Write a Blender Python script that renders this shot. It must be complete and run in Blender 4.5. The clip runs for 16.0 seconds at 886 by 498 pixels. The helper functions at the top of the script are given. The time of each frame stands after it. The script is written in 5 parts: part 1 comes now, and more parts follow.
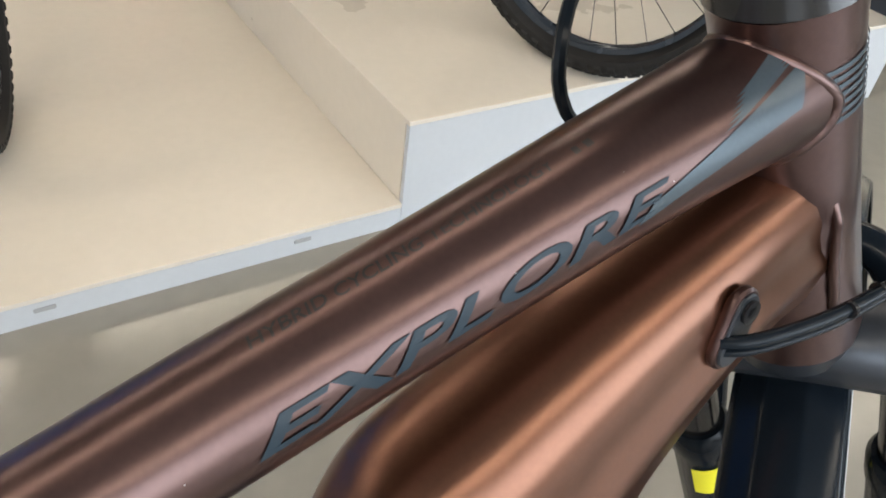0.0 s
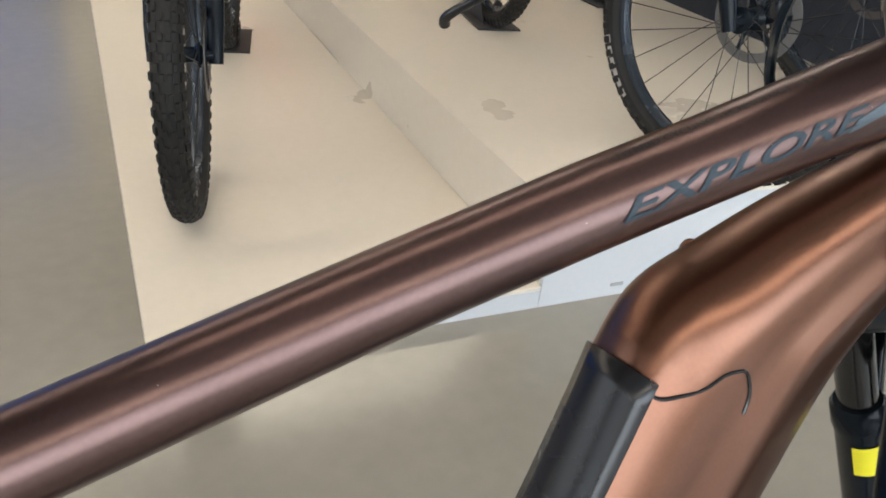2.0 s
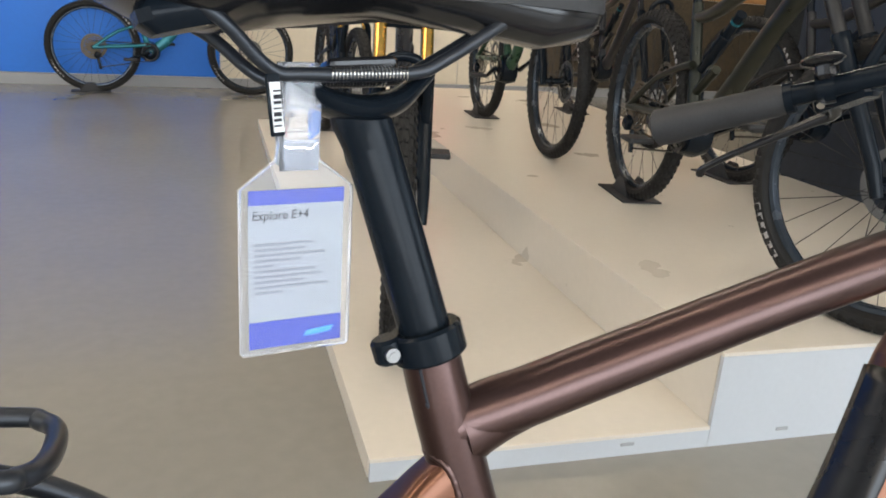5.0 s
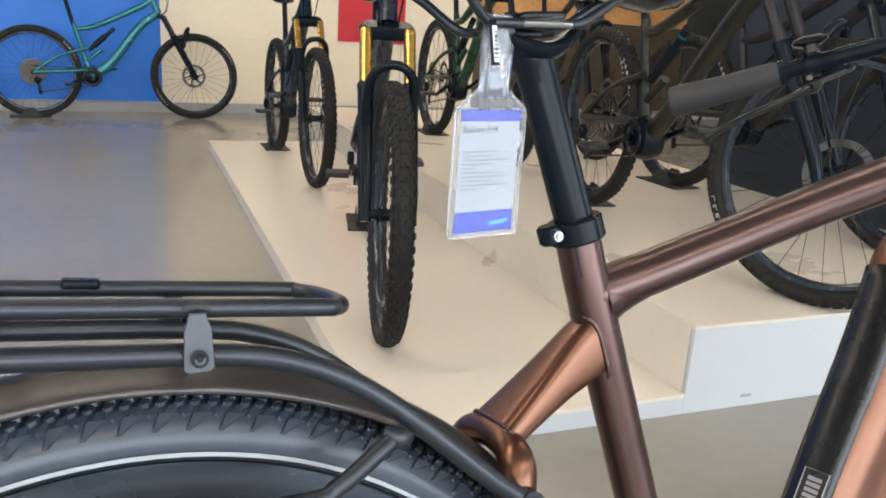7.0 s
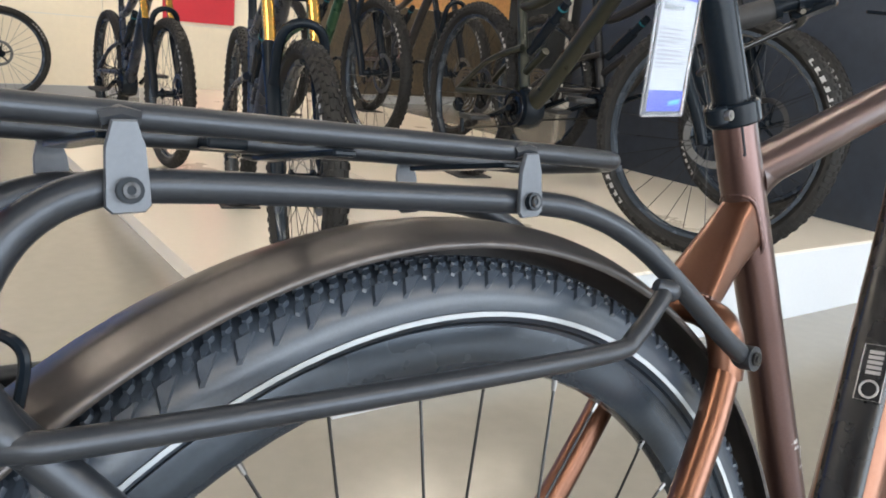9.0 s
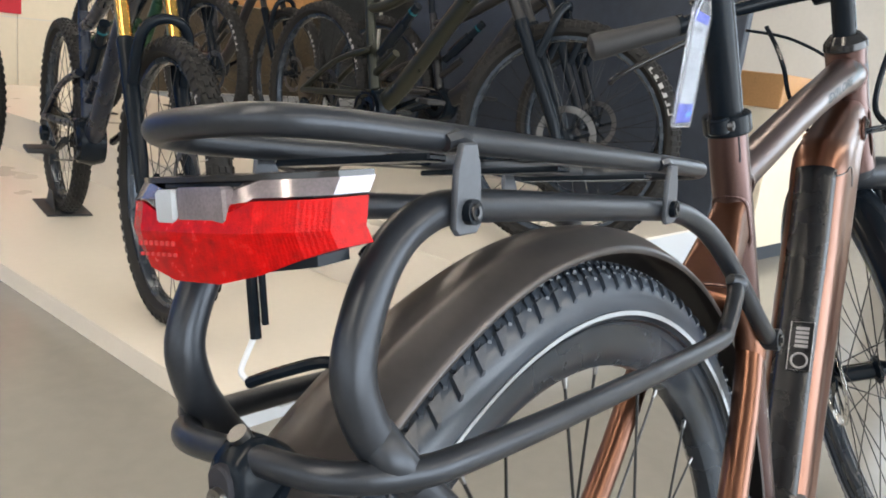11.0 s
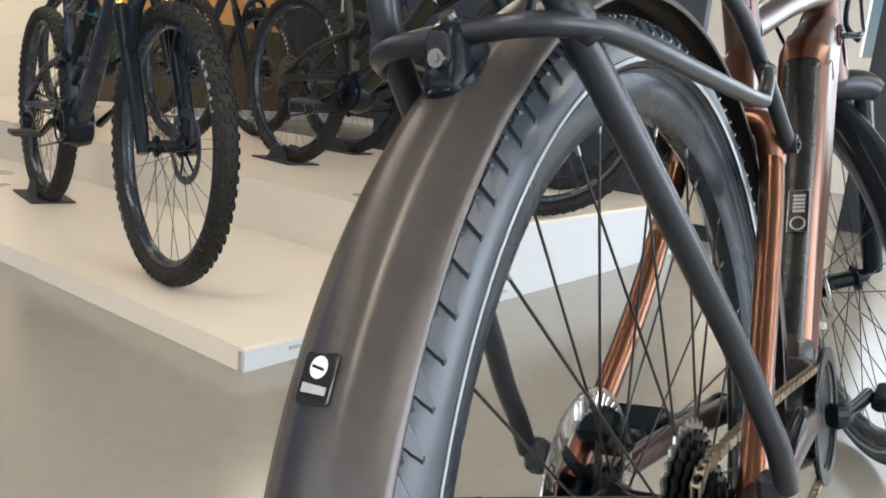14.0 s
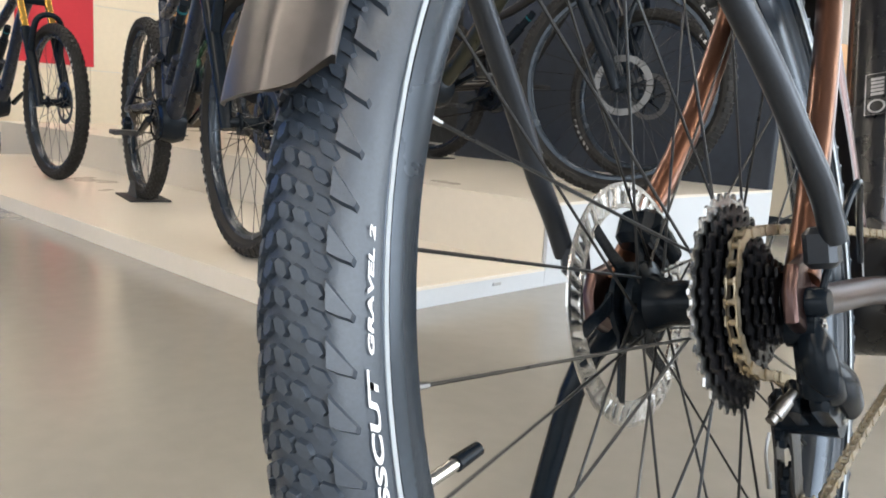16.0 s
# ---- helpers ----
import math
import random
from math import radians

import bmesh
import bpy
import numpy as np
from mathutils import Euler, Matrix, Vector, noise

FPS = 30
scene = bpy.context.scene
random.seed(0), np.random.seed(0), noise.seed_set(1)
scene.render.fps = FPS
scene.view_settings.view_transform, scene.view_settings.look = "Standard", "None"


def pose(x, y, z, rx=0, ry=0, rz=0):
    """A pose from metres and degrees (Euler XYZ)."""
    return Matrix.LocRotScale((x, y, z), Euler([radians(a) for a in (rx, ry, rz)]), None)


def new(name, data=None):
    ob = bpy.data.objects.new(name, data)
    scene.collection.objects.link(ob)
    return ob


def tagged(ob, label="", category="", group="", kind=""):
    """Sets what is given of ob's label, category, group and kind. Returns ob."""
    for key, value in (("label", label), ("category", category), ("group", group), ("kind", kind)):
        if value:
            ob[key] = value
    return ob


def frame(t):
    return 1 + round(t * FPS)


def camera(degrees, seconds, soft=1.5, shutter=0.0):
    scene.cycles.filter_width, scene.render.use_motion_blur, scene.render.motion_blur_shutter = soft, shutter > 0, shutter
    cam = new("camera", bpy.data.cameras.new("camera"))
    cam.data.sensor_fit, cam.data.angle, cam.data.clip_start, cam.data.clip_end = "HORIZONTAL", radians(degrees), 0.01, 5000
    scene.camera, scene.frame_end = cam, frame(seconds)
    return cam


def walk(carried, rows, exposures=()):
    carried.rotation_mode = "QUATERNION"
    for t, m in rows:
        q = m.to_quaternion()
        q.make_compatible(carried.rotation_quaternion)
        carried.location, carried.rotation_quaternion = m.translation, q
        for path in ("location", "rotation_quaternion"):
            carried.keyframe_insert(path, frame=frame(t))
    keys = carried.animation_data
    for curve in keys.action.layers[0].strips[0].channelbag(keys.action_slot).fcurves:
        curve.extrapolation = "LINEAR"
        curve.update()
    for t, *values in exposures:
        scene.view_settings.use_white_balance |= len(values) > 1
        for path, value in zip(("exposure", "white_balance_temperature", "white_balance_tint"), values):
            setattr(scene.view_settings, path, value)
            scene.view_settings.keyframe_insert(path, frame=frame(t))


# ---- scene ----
# ---- camera ----
cam = camera(58.9, 16.0, soft=1.8)
METRES = 1.72
BASE = pose(0.6407, 0.0329, 0.9958, -39.471, -6.532, -35.393)
ROWS = [
    (0.0, 0.0, 0.0, 0.0, 0.0, 0.0, 0.0),
    (0.5, -0.004, -0.0129, -0.0173, 1.47, 2.31, -0.94),
    (1.0, -0.0114, -0.0307, -0.0376, 3.03, 4.77, -2.04),
    (1.5, -0.0237, -0.0535, -0.0538, 4.85, 7.1, -3.24),
    (2.0, -0.0471, -0.0785, -0.0749, 6.69, 9.55, -4.6),
    (2.5, -0.0697, -0.108, -0.0927, 8.66, 12.06, -5.8),
    (3.0, -0.0933, -0.1367, -0.105, 10.47, 14.42, -6.84),
    (3.5, -0.1127, -0.1569, -0.1186, 12.11, 16.74, -7.79),
    (4.0, -0.1217, -0.173, -0.1311, 13.4, 18.78, -8.4),
    (6.5, -0.1592, -0.2824, -0.2305, 11.47, 23.88, -5.79),
    (7.0, -0.1939, -0.2916, -0.2567, 9.48, 24.11, -4.26),
    (7.5, -0.2408, -0.2884, -0.2791, 7.23, 24.21, -2.69),
    (8.0, -0.289, -0.286, -0.2914, 4.41, 24.16, -0.84),
    (8.5, -0.3282, -0.2839, -0.2982, 1.34, 24.03, 1.17),
    (9.0, -0.3592, -0.2785, -0.3016, -1.94, 23.74, 3.19),
    (11.5, -0.4972, -0.2755, -0.2911, -16.12, 21.92, 11.9),
    (12.0, -0.5171, -0.2742, -0.3024, -17.16, 21.94, 12.67),
    (12.5, -0.5322, -0.2706, -0.319, -17.53, 22.15, 13.12),
    (13.0, -0.5381, -0.2647, -0.3422, -17.47, 22.46, 13.36),
    (13.5, -0.5435, -0.2609, -0.3648, -17.1, 22.88, 13.51),
    (14.0, -0.5479, -0.2541, -0.391, -16.34, 23.42, 13.45),
    (14.5, -0.5482, -0.2448, -0.4195, -15.25, 24.16, 13.21),
    (15.0, -0.5466, -0.2343, -0.4465, -13.81, 25.09, 12.82),
    (15.5, -0.5421, -0.2215, -0.4692, -11.94, 26.22, 12.26),
    (16.0, -0.5302, -0.2066, -0.4891, -9.66, 27.59, 11.4),
]
walk(cam, [(t, BASE @ pose(METRES * x, METRES * y, METRES * z, 90 + pitch, roll, yaw)) for t, x, y, z, yaw, pitch, roll in ROWS],
     [(0.0, -0.20), (1.5, -0.18), (4.0, -0.28), (7.0, -0.09), (9.0, 0.14), (12.5, -0.02), (16.0, 0.09)])

# ---- light ----
world = bpy.data.worlds.new("world")
scene.world = world
world.use_nodes = True
wn = world.node_tree.nodes
sky = wn.new("ShaderNodeTexSky")
sky.sky_type, sky.sun_disc, sky.sun_elevation, sky.sun_rotation = "NISHITA", False, radians(38), radians(200)
world.node_tree.links.new(sky.outputs[0], wn["Background"].inputs[0])
wn["Background"].inputs[1].default_value = 0.06


def area(name, m, sx, sy, watts, colour):
    lamp = bpy.data.lights.new(name, "AREA")
    lamp.shape, lamp.size, lamp.size_y, lamp.energy, lamp.color = "RECTANGLE", sx, sy, watts, colour
    ob = new(name, lamp)
    ob.matrix_world = m
    return ob


# daylight entering through the shop windows
area("window_daylight", pose(1.0, -4.3, 1.65, 90, 0, 0), 9.0, 2.4, 530, (0.82, 0.91, 1.0))
area("window_daylight_east", pose(8.2, -1.05, 2.1, 0, 90, 0), 1.6, 3.8, 70, (0.76, 0.88, 1.0))
area("window_daylight_west", pose(-6.2, 0.8, 1.75, 0, -90, 0), 2.4, 9.4, 170, (0.87, 0.93, 1.0))
# ---- materials ----
def mat(name, colour, rough=0.5, metal=0.0, var=0.12, scale=40.0, bump=0.0, bump_scale=400.0, coat=0.0, rvar=0.08, spec=0.5, flakes=0.0):
    """A surface whose colour and gloss vary at two sizes, with a fine relief."""
    m = bpy.data.materials.new(name)
    m.use_nodes = True
    nt = m.node_tree
    n, link = nt.nodes, nt.links.new
    b = n["Principled BSDF"]
    tc = n.new("ShaderNodeTexCoord")
    big = n.new("ShaderNodeTexNoise")
    big.inputs["Scale"].default_value, big.inputs["Detail"].default_value = scale, 6
    small = n.new("ShaderNodeTexNoise")
    small.inputs["Scale"].default_value, small.inputs["Detail"].default_value = scale * 14, 3
    for q in (big, small):
        link(tc.outputs["Object"], q.inputs["Vector"])
    add = n.new("ShaderNodeMath")
    add.operation = "ADD"
    link(big.outputs[0], add.inputs[0])
    link(small.outputs[0], add.inputs[1])
    half = n.new("ShaderNodeMapRange")
    half.inputs[1].default_value, half.inputs[2].default_value = 0.6, 1.4
    link(add.outputs[0], half.inputs[0])
    ramp = n.new("ShaderNodeMix")
    ramp.data_type = "RGBA"
    ramp.inputs[6].default_value = (*[c * (1 - var) for c in colour], 1)
    ramp.inputs[7].default_value = (*[min(1, c * (1 + var)) for c in colour], 1)
    link(half.outputs[0], ramp.inputs[0])
    link(ramp.outputs[2], b.inputs["Base Color"])
    rr = n.new("ShaderNodeMapRange")
    rr.inputs[3].default_value, rr.inputs[4].default_value = max(0.02, rough - rvar), min(1, rough + rvar)
    link(big.outputs[0], rr.inputs[0])
    link(rr.outputs[0], b.inputs["Roughness"])
    b.inputs["Metallic"].default_value = metal
    b.inputs["Specular IOR Level"].default_value = spec
    b.inputs["Coat Weight"].default_value = coat
    b.inputs["Coat Roughness"].default_value = 0.26
    if bump or flakes:
        fine = n.new("ShaderNodeTexNoise")
        fine.inputs["Scale"].default_value, fine.inputs["Detail"].default_value = bump_scale, 4
        link(tc.outputs["Object"], fine.inputs["Vector"])
        bp = n.new("ShaderNodeBump")
        bp.inputs["Strength"].default_value, bp.inputs["Distance"].default_value = bump or flakes, 0.001
        link(fine.outputs[0], bp.inputs["Height"])
        link(bp.outputs[0], b.inputs["Normal"])
    return m


def glass(name, colour, rough=0.05, weight=1.0, ior=1.45):
    m = bpy.data.materials.new(name)
    m.use_nodes = True
    b = m.node_tree.nodes["Principled BSDF"]
    b.inputs["Base Color"].default_value = (*colour, 1)
    b.inputs["Roughness"].default_value = rough
    b.inputs["Transmission Weight"].default_value = weight
    b.inputs["IOR"].default_value = ior
    return m


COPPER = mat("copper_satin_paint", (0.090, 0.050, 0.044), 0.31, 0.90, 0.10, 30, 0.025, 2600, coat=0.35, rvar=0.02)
# same frame copper, its lit look worked into a brighter, more orange colour
COPPER_LIT = mat("lit_copper_satin_paint", (0.150, 0.063, 0.035), 0.30, 0.90, 0.10, 30, 0.025, 2600, coat=0.35, rvar=0.02)
CHARCOAL = mat("charcoal_powder_coat", (0.029, 0.033, 0.040), 0.32, 0.5, 0.12, 30, 0.06, 3000)
FENDER = mat("fender_satin_paint", (0.082, 0.075, 0.073), 0.34, 0.7, 0.12, 12, 0.03, 2500)
BLACK = mat("black_anodised", (0.006, 0.009, 0.013), 0.21, 0.0, 0.15, 30, 0.02, 2500, spec=0.13)
BLACK_GLOSS = mat("black_gloss_plastic", (0.012, 0.012, 0.013), 0.16, 0.0, 0.15, 30)
BATTERY = mat("battery_dark_plastic", (0.009, 0.009, 0.010), 0.27, 0.08, 0.12, 25, 0.03, 2500)
RUBBER = mat("tyre_rubber", (0.034, 0.043, 0.057), 0.32, 0.0, 0.22, 45, 0.10, 900)
RUBBER_MTB = mat("knobbly_tyre_rubber", (0.019, 0.018, 0.017), 0.60, 0.0, 0.25, 25, 0.12, 500, spec=0.16)
GRIP = mat("grip_rubber", (0.030, 0.030, 0.031), 0.55, 0.0, 0.2, 30, 0.1, 700, spec=0.3)
REFLEX = mat("reflective_stripe", (0.36, 0.385, 0.41), 0.35, 0.0, 0.05, 60)
RIM = mat("rim_black_alloy", (0.032, 0.041, 0.053), 0.26, 0.45, 0.12, 20, 0.02, 2000)
SPOKE = mat("black_spoke_steel", (0.03, 0.03, 0.03), 0.30, 0.7, 0.1, 30)
STEEL = mat("bright_steel", (0.66, 0.65, 0.63), 0.24, 1.0, 0.1, 60, 0.04, 900)
CHAIN = mat("nickel_chain", (0.50, 0.42, 0.30), 0.30, 1.0, 0.2, 120)
CASSETTE = mat("black_cassette_steel", (0.014, 0.014, 0.016), 0.24, 0.6, 0.2, 60)
DECAL = mat("slate_blue_decal", (0.013, 0.024, 0.034), 0.48, 0.0, 0.10, 40, spec=0.3)
DECAL_LIGHT = mat("silver_blue_decal", (0.055, 0.074, 0.089), 0.36, 0.4, 0.10, 40)
DECAL_DARK = mat("dark_decal", (0.010, 0.008, 0.008), 0.5, 0.0, 0.1, 40)
WHITE_INK = mat("white_ink", (0.75, 0.76, 0.77), 0.5, 0.0, 0.05, 50)
GREY_INK = mat("grey_ink", (0.36, 0.34, 0.33), 0.5, 0.0, 0.05, 50)
YELLOW = mat("yellow_sticker", (0.80, 0.72, 0.03), 0.45, 0.0, 0.04, 50)
RED_LENS = mat("red_lens", (0.42, 0.0010, 0.0012), 0.25, 0.0, 0.65, 220, 0.3, 1500, spec=0.15)
CLEAR_LENS = mat("clear_lens", (0.22, 0.19, 0.20), 0.14, 0.45, 0.3, 70, coat=0.5)
lens_nodes, lens_links = RED_LENS.node_tree.nodes, RED_LENS.node_tree.links
ribs = lens_nodes.new("ShaderNodeTexWave")
ribs.wave_type, ribs.bands_direction = "BANDS", "Y"
ribs.inputs["Scale"].default_value, ribs.inputs["Distortion"].default_value, ribs.inputs["Detail"].default_value = 250.0, 0.4, 1.0
lens_links.new([q for q in lens_nodes if q.type == "TEX_COORD"][0].outputs["Object"], ribs.inputs["Vector"])
rib_bump = lens_nodes.new("ShaderNodeBump")
rib_bump.inputs["Strength"].default_value, rib_bump.inputs["Distance"].default_value = 0.12, 0.001
lens_links.new(ribs.outputs[1], rib_bump.inputs["Height"])
lens_links.new([q for q in lens_nodes if q.type == "BUMP"][0].outputs[0], rib_bump.inputs["Normal"])
lens_links.new(rib_bump.outputs[0], lens_nodes["Principled BSDF"].inputs["Normal"])
GOLD = mat("gold_stanchion", (0.72, 0.42, 0.10), 0.2, 0.9, 0.06, 30)
FRAME_BLACK = mat("black_bike_frame", (0.013, 0.013, 0.016), 0.3, 0.2, 0.15, 20)
FRAME_NAVY = mat("navy_bike_frame", (0.009, 0.014, 0.026), 0.28, 0.3, 0.15, 20)
FRAME_GREEN = mat("olive_bike_frame", (0.017, 0.019, 0.012), 0.3, 0.4, 0.15, 20)
FRAME_LEAF = mat("dark_green_bike_frame", (0.012, 0.050, 0.024), 0.28, 0.4, 0.2, 20)
FRAME_TEAL = mat("teal_bike_frame", (0.02, 0.16, 0.20), 0.25, 0.4, 0.25, 6)
FRAME_GRAPHITE = mat("graphite_bike_frame", (0.022, 0.021, 0.021), 0.32, 0.4, 0.15, 20)
CARD = mat("white_card", (0.185, 0.195, 0.212), 0.6, 0.0, 0.02, 30)
CARD_BLUE = mat("blue_print", (0.008, 0.022, 0.22), 0.5, 0.0, 0.05, 30)
CARD_CYAN = mat("cyan_print", (0.02, 0.20, 0.48), 0.5, 0.0, 0.05, 30)
INK = mat("black_ink", (0.03, 0.03, 0.035), 0.6, 0.0, 0.05, 30, spec=0.1)
PLASTIC = glass("clear_plastic_sleeve", (0.95, 0.97, 1.0), 0.03, 0.97, 1.04)
STRAP = glass("glossy_clear_plastic", (0.93, 0.95, 1.0), 0.06, 0.94, 1.30)
TAB = mat("rack_tab_grey", (0.085, 0.092, 0.105), 0.42, 0.4, 0.1, 30, 0.03, 2500)
DULL_STEEL = mat("dull_disc_steel", (0.16, 0.155, 0.15), 0.35, 1.0, 0.1, 60)
BOLT = mat("satin_steel_bolt", (0.20, 0.195, 0.19), 0.30, 1.0, 0.1, 60)
DARK_STEEL = mat("dark_chrome_bolt", (0.012, 0.012, 0.014), 0.2, 0.3, 0.1, 60)
FLOOR = mat("polished_screed_floor", (0.256, 0.240, 0.208), 0.18, 0.0, 0.06, 1.6, 0.02, 90, spec=0.45, rvar=0.05)
PLATFORM = mat("cream_laminate", (0.66, 0.60, 0.51), 0.30, 0.0, 0.03, 3, 0.02, 300, spec=0.4)
# laminate of the south-facing boards, cool window daylight put into its colour
PLATFORM_DAYLIT = mat("daylit_laminate_edge", (0.50, 0.52, 0.54), 0.42, 0.0, 0.03, 5)
WALL = mat("beige_wall_tile", (0.80, 0.70, 0.54), 0.42, 0.0, 0.04, 1.5, 0.02, 60)
WALL_PLAIN = mat("plain_plaster", (0.70, 0.67, 0.62), 0.7, 0.0, 0.04, 2, 0.05, 100)
CEILING = mat("grey_ceiling", (0.30, 0.30, 0.30), 0.8, 0.0, 0.03, 2, 0.05, 100)
BLUE = mat("blue_wall_panel", (0.008, 0.16, 0.66), 0.45, 0.0, 0.05, 2)
RED = mat("red_wall_panel", (0.55, 0.015, 0.03), 0.45, 0.0, 0.05, 2)
SKIRTING = mat("grey_skirting", (0.33, 0.33, 0.33), 0.5, 0.0, 0.05, 6)
NAVY_PANEL = mat("navy_display_panel", (0.021, 0.028, 0.041), 0.45, 0.0, 0.25, 2.0)
ORANGE_PRINT = mat("orange_sky_print", (0.50, 0.25, 0.09), 0.5, 0.0, 0.35, 2.0)
LAND_PRINT = mat("olive_landscape_print", (0.060, 0.042, 0.022), 0.5, 0.0, 0.6, 3.0)
DARK_PRINT = mat("charcoal_print", (0.030, 0.031, 0.031), 0.5, 0.0, 0.8, 3.5)
DUSTY_STEEL = mat("dusty_cassette_steel", (0.11, 0.085, 0.055), 0.5, 0.6, 0.3, 60)
COLUMN = mat("dark_column_paint", (0.035, 0.045, 0.058), 0.5, 0.0, 0.1, 3)
TIMBER = mat("light_timber", (0.45, 0.24, 0.10), 0.5, 0.0, 0.15, 8)


# ---- mesh tools ----
class Shape:
    """Collects vertices and faces of one mesh."""

    def __init__(self):
        self.v, self.f = [], []

    def add(self, verts, faces):
        k = len(self.v)
        self.v += [tuple(p) for p in verts]
        self.f += [tuple(i + k for i in q) for q in faces]
        return self

    def grid(self, rows, around=True, ends=True, loop=False):
        """Skin over rows of equally many points."""
        m, n = len(rows), len(rows[0])
        faces = []
        for i in range(m if loop else m - 1):
            for j in range(n if around else n - 1):
                a, b = i * n + j, i * n + (j + 1) % n
                c, d = ((i + 1) % m) * n + (j + 1) % n, ((i + 1) % m) * n + j
                faces.append((a, b, c, d))
        if ends and around and not loop:
            faces.append(tuple(range(n))[::-1])
            faces.append(tuple((m - 1) * n + j for j in range(n)))
        return self.add([p for r in rows for p in r], faces)

    def tube(self, pts, r, n=14, smooth=0, loop=False, flat=1.0, ends=True):
        """A round bar along points; r a number or one for each point; flat squashes it sideways."""
        pts = [Vector(p) for p in pts]
        rs = list(r) if isinstance(r, (list, tuple)) else [r] * len(pts)
        if smooth:
            pts, rs = soften(pts, rs, smooth, loop)
        m, rows, side = len(pts), [], None
        for i, p in enumerate(pts):
            a = pts[i - 1] if (i or loop) else p
            b = pts[(i + 1) % m] if (i < m - 1 or loop) else p
            d = (b - a).normalized()
            if side is None:
                side = d.cross(Vector((0, 0, 1)))
                if side.length < 0.2:
                    side = d.cross(Vector((0, 1, 0)))
            side = (side - d * side.dot(d)).normalized()
            up = side.cross(d)
            rows.append([p + side * (rs[i] * flat * math.cos(2 * math.pi * j / n)) + up * (rs[i] * math.sin(2 * math.pi * j / n)) for j in range(n)])
        return self.grid(rows, True, ends, loop)

    def lathe(self, profile, n=64, centre=(0, 0, 0), a0=0.0, a1=360.0, closed=True):
        """Turn (radius, y) pairs round an axis along y; angle 0 is +x, 90 is up."""
        full = abs(a1 - a0) >= 359.9
        k = n if full else n + 1
        rows = []
        for i in range(k):
            a = radians(a0 + (a1 - a0) * i / n)
            rows.append([(centre[0] + q * math.cos(a), centre[1] + y, centre[2] + q * math.sin(a)) for q, y in profile])
        return self.grid(rows, closed, closed, full)

    def rod(self, a, b, r0, r1=None, n=12):
        return self.tube([a, b], [r0, r0 if r1 is None else r1], n)

    def prism(self, outline, m, depth, bevel=0.0):
        """A plate: an outline in local x, y, made thick along local z, with chamfered rims."""
        cx = sum(p[0] for p in outline) / len(outline)
        cy = sum(p[1] for p in outline) / len(outline)
        size = max(math.hypot(p[0] - cx, p[1] - cy) for p in outline)
        s = 1 - bevel / size
        inner = [(cx + (x - cx) * s, cy + (y - cy) * s) for x, y in outline]
        rows = [[m @ Vector((x, y, z)) for x, y in o] for o, z in
                ((inner, -depth / 2), (outline, -depth / 2 + bevel), (outline, depth / 2 - bevel), (inner, depth / 2))]
        if not bevel:
            rows = rows[1:3]
        return self.grid(rows)

    def box(self, centre, size, bevel=0.0, rot=(0, 0, 0)):
        x, y = size[0] / 2, size[1] / 2
        b = bevel
        o = [(-x + b, -y), (x - b, -y), (x, -y + b), (x, y - b), (x - b, y), (-x + b, y), (-x, y - b), (-x, -y + b)] if b else [(-x, -y), (x, -y), (x, y), (-x, y)]
        return self.prism(o, pose(*centre, *rot), size[2], b)

    def ball(self, centre, size, n=12, m=8):
        rows = []
        for i in range(m + 1):
            a = math.pi * (i / m - 0.5)
            rows.append([(centre[0] + size[0] * math.cos(a) * math.cos(2 * math.pi * j / n), centre[1] + size[1] * math.cos(a) * math.sin(2 * math.pi * j / n), centre[2] + size[2] * math.sin(a)) for j in range(n)])
        return self.grid(rows)


def soften(pts, rs, k, loop=False):
    """Catmull-Rom through the points, k steps between two."""
    out, ro, m = [], [], len(pts)
    for i in range(m if loop else m - 1):
        p = [pts[(i + d) % m] if loop else pts[min(max(i + d, 0), m - 1)] for d in (-1, 0, 1, 2)]
        q = [rs[(i + d) % m] if loop else rs[min(max(i + d, 0), m - 1)] for d in (-1, 0, 1, 2)]
        for j in range(k):
            t = j / k
            w = (-0.5 * t + t * t - 0.5 * t ** 3, 1 - 2.5 * t * t + 1.5 * t ** 3, 0.5 * t + 2 * t * t - 1.5 * t ** 3, -0.5 * t * t + 0.5 * t ** 3)
            out.append(sum((p[c] * w[c] for c in range(4)), Vector()))
            ro.append(sum(q[c] * w[c] for c in range(4)))
    if not loop:
        out.append(pts[-1])
        ro.append(rs[-1])
    return out, ro


def mesh_of(shape, name, material, sharp=38):
    me = bpy.data.meshes.new(name)
    me.from_pydata(shape.v, [], shape.f)
    bm = bmesh.new()
    bm.from_mesh(me)
    bmesh.ops.recalc_face_normals(bm, faces=bm.faces)
    bm.to_mesh(me)
    bm.free()
    me.polygons.foreach_set("use_smooth", [True] * len(me.polygons))
    me.set_sharp_from_angle(angle=radians(sharp))
    me.materials.append(material)
    return me


def part(name, shape, material, parent=None, label="", sharp=38):
    """Links a shape as one mesh object under a thing or a part."""
    ob = new(name, mesh_of(shape, name, material, sharp))
    ob.parent = parent
    if label:
        ob["label"] = label
    return ob


def thing(name, m, label, category, group="", kind=""):
    ob = new(name)
    ob.empty_display_size = 0.05
    ob.matrix_world = m
    return tagged(ob, label, category, group, kind)


def structure(name, shape, material, label, category="", sharp=38):
    return tagged(part(name, shape, material, None, "", sharp), label, category, "", "structure")


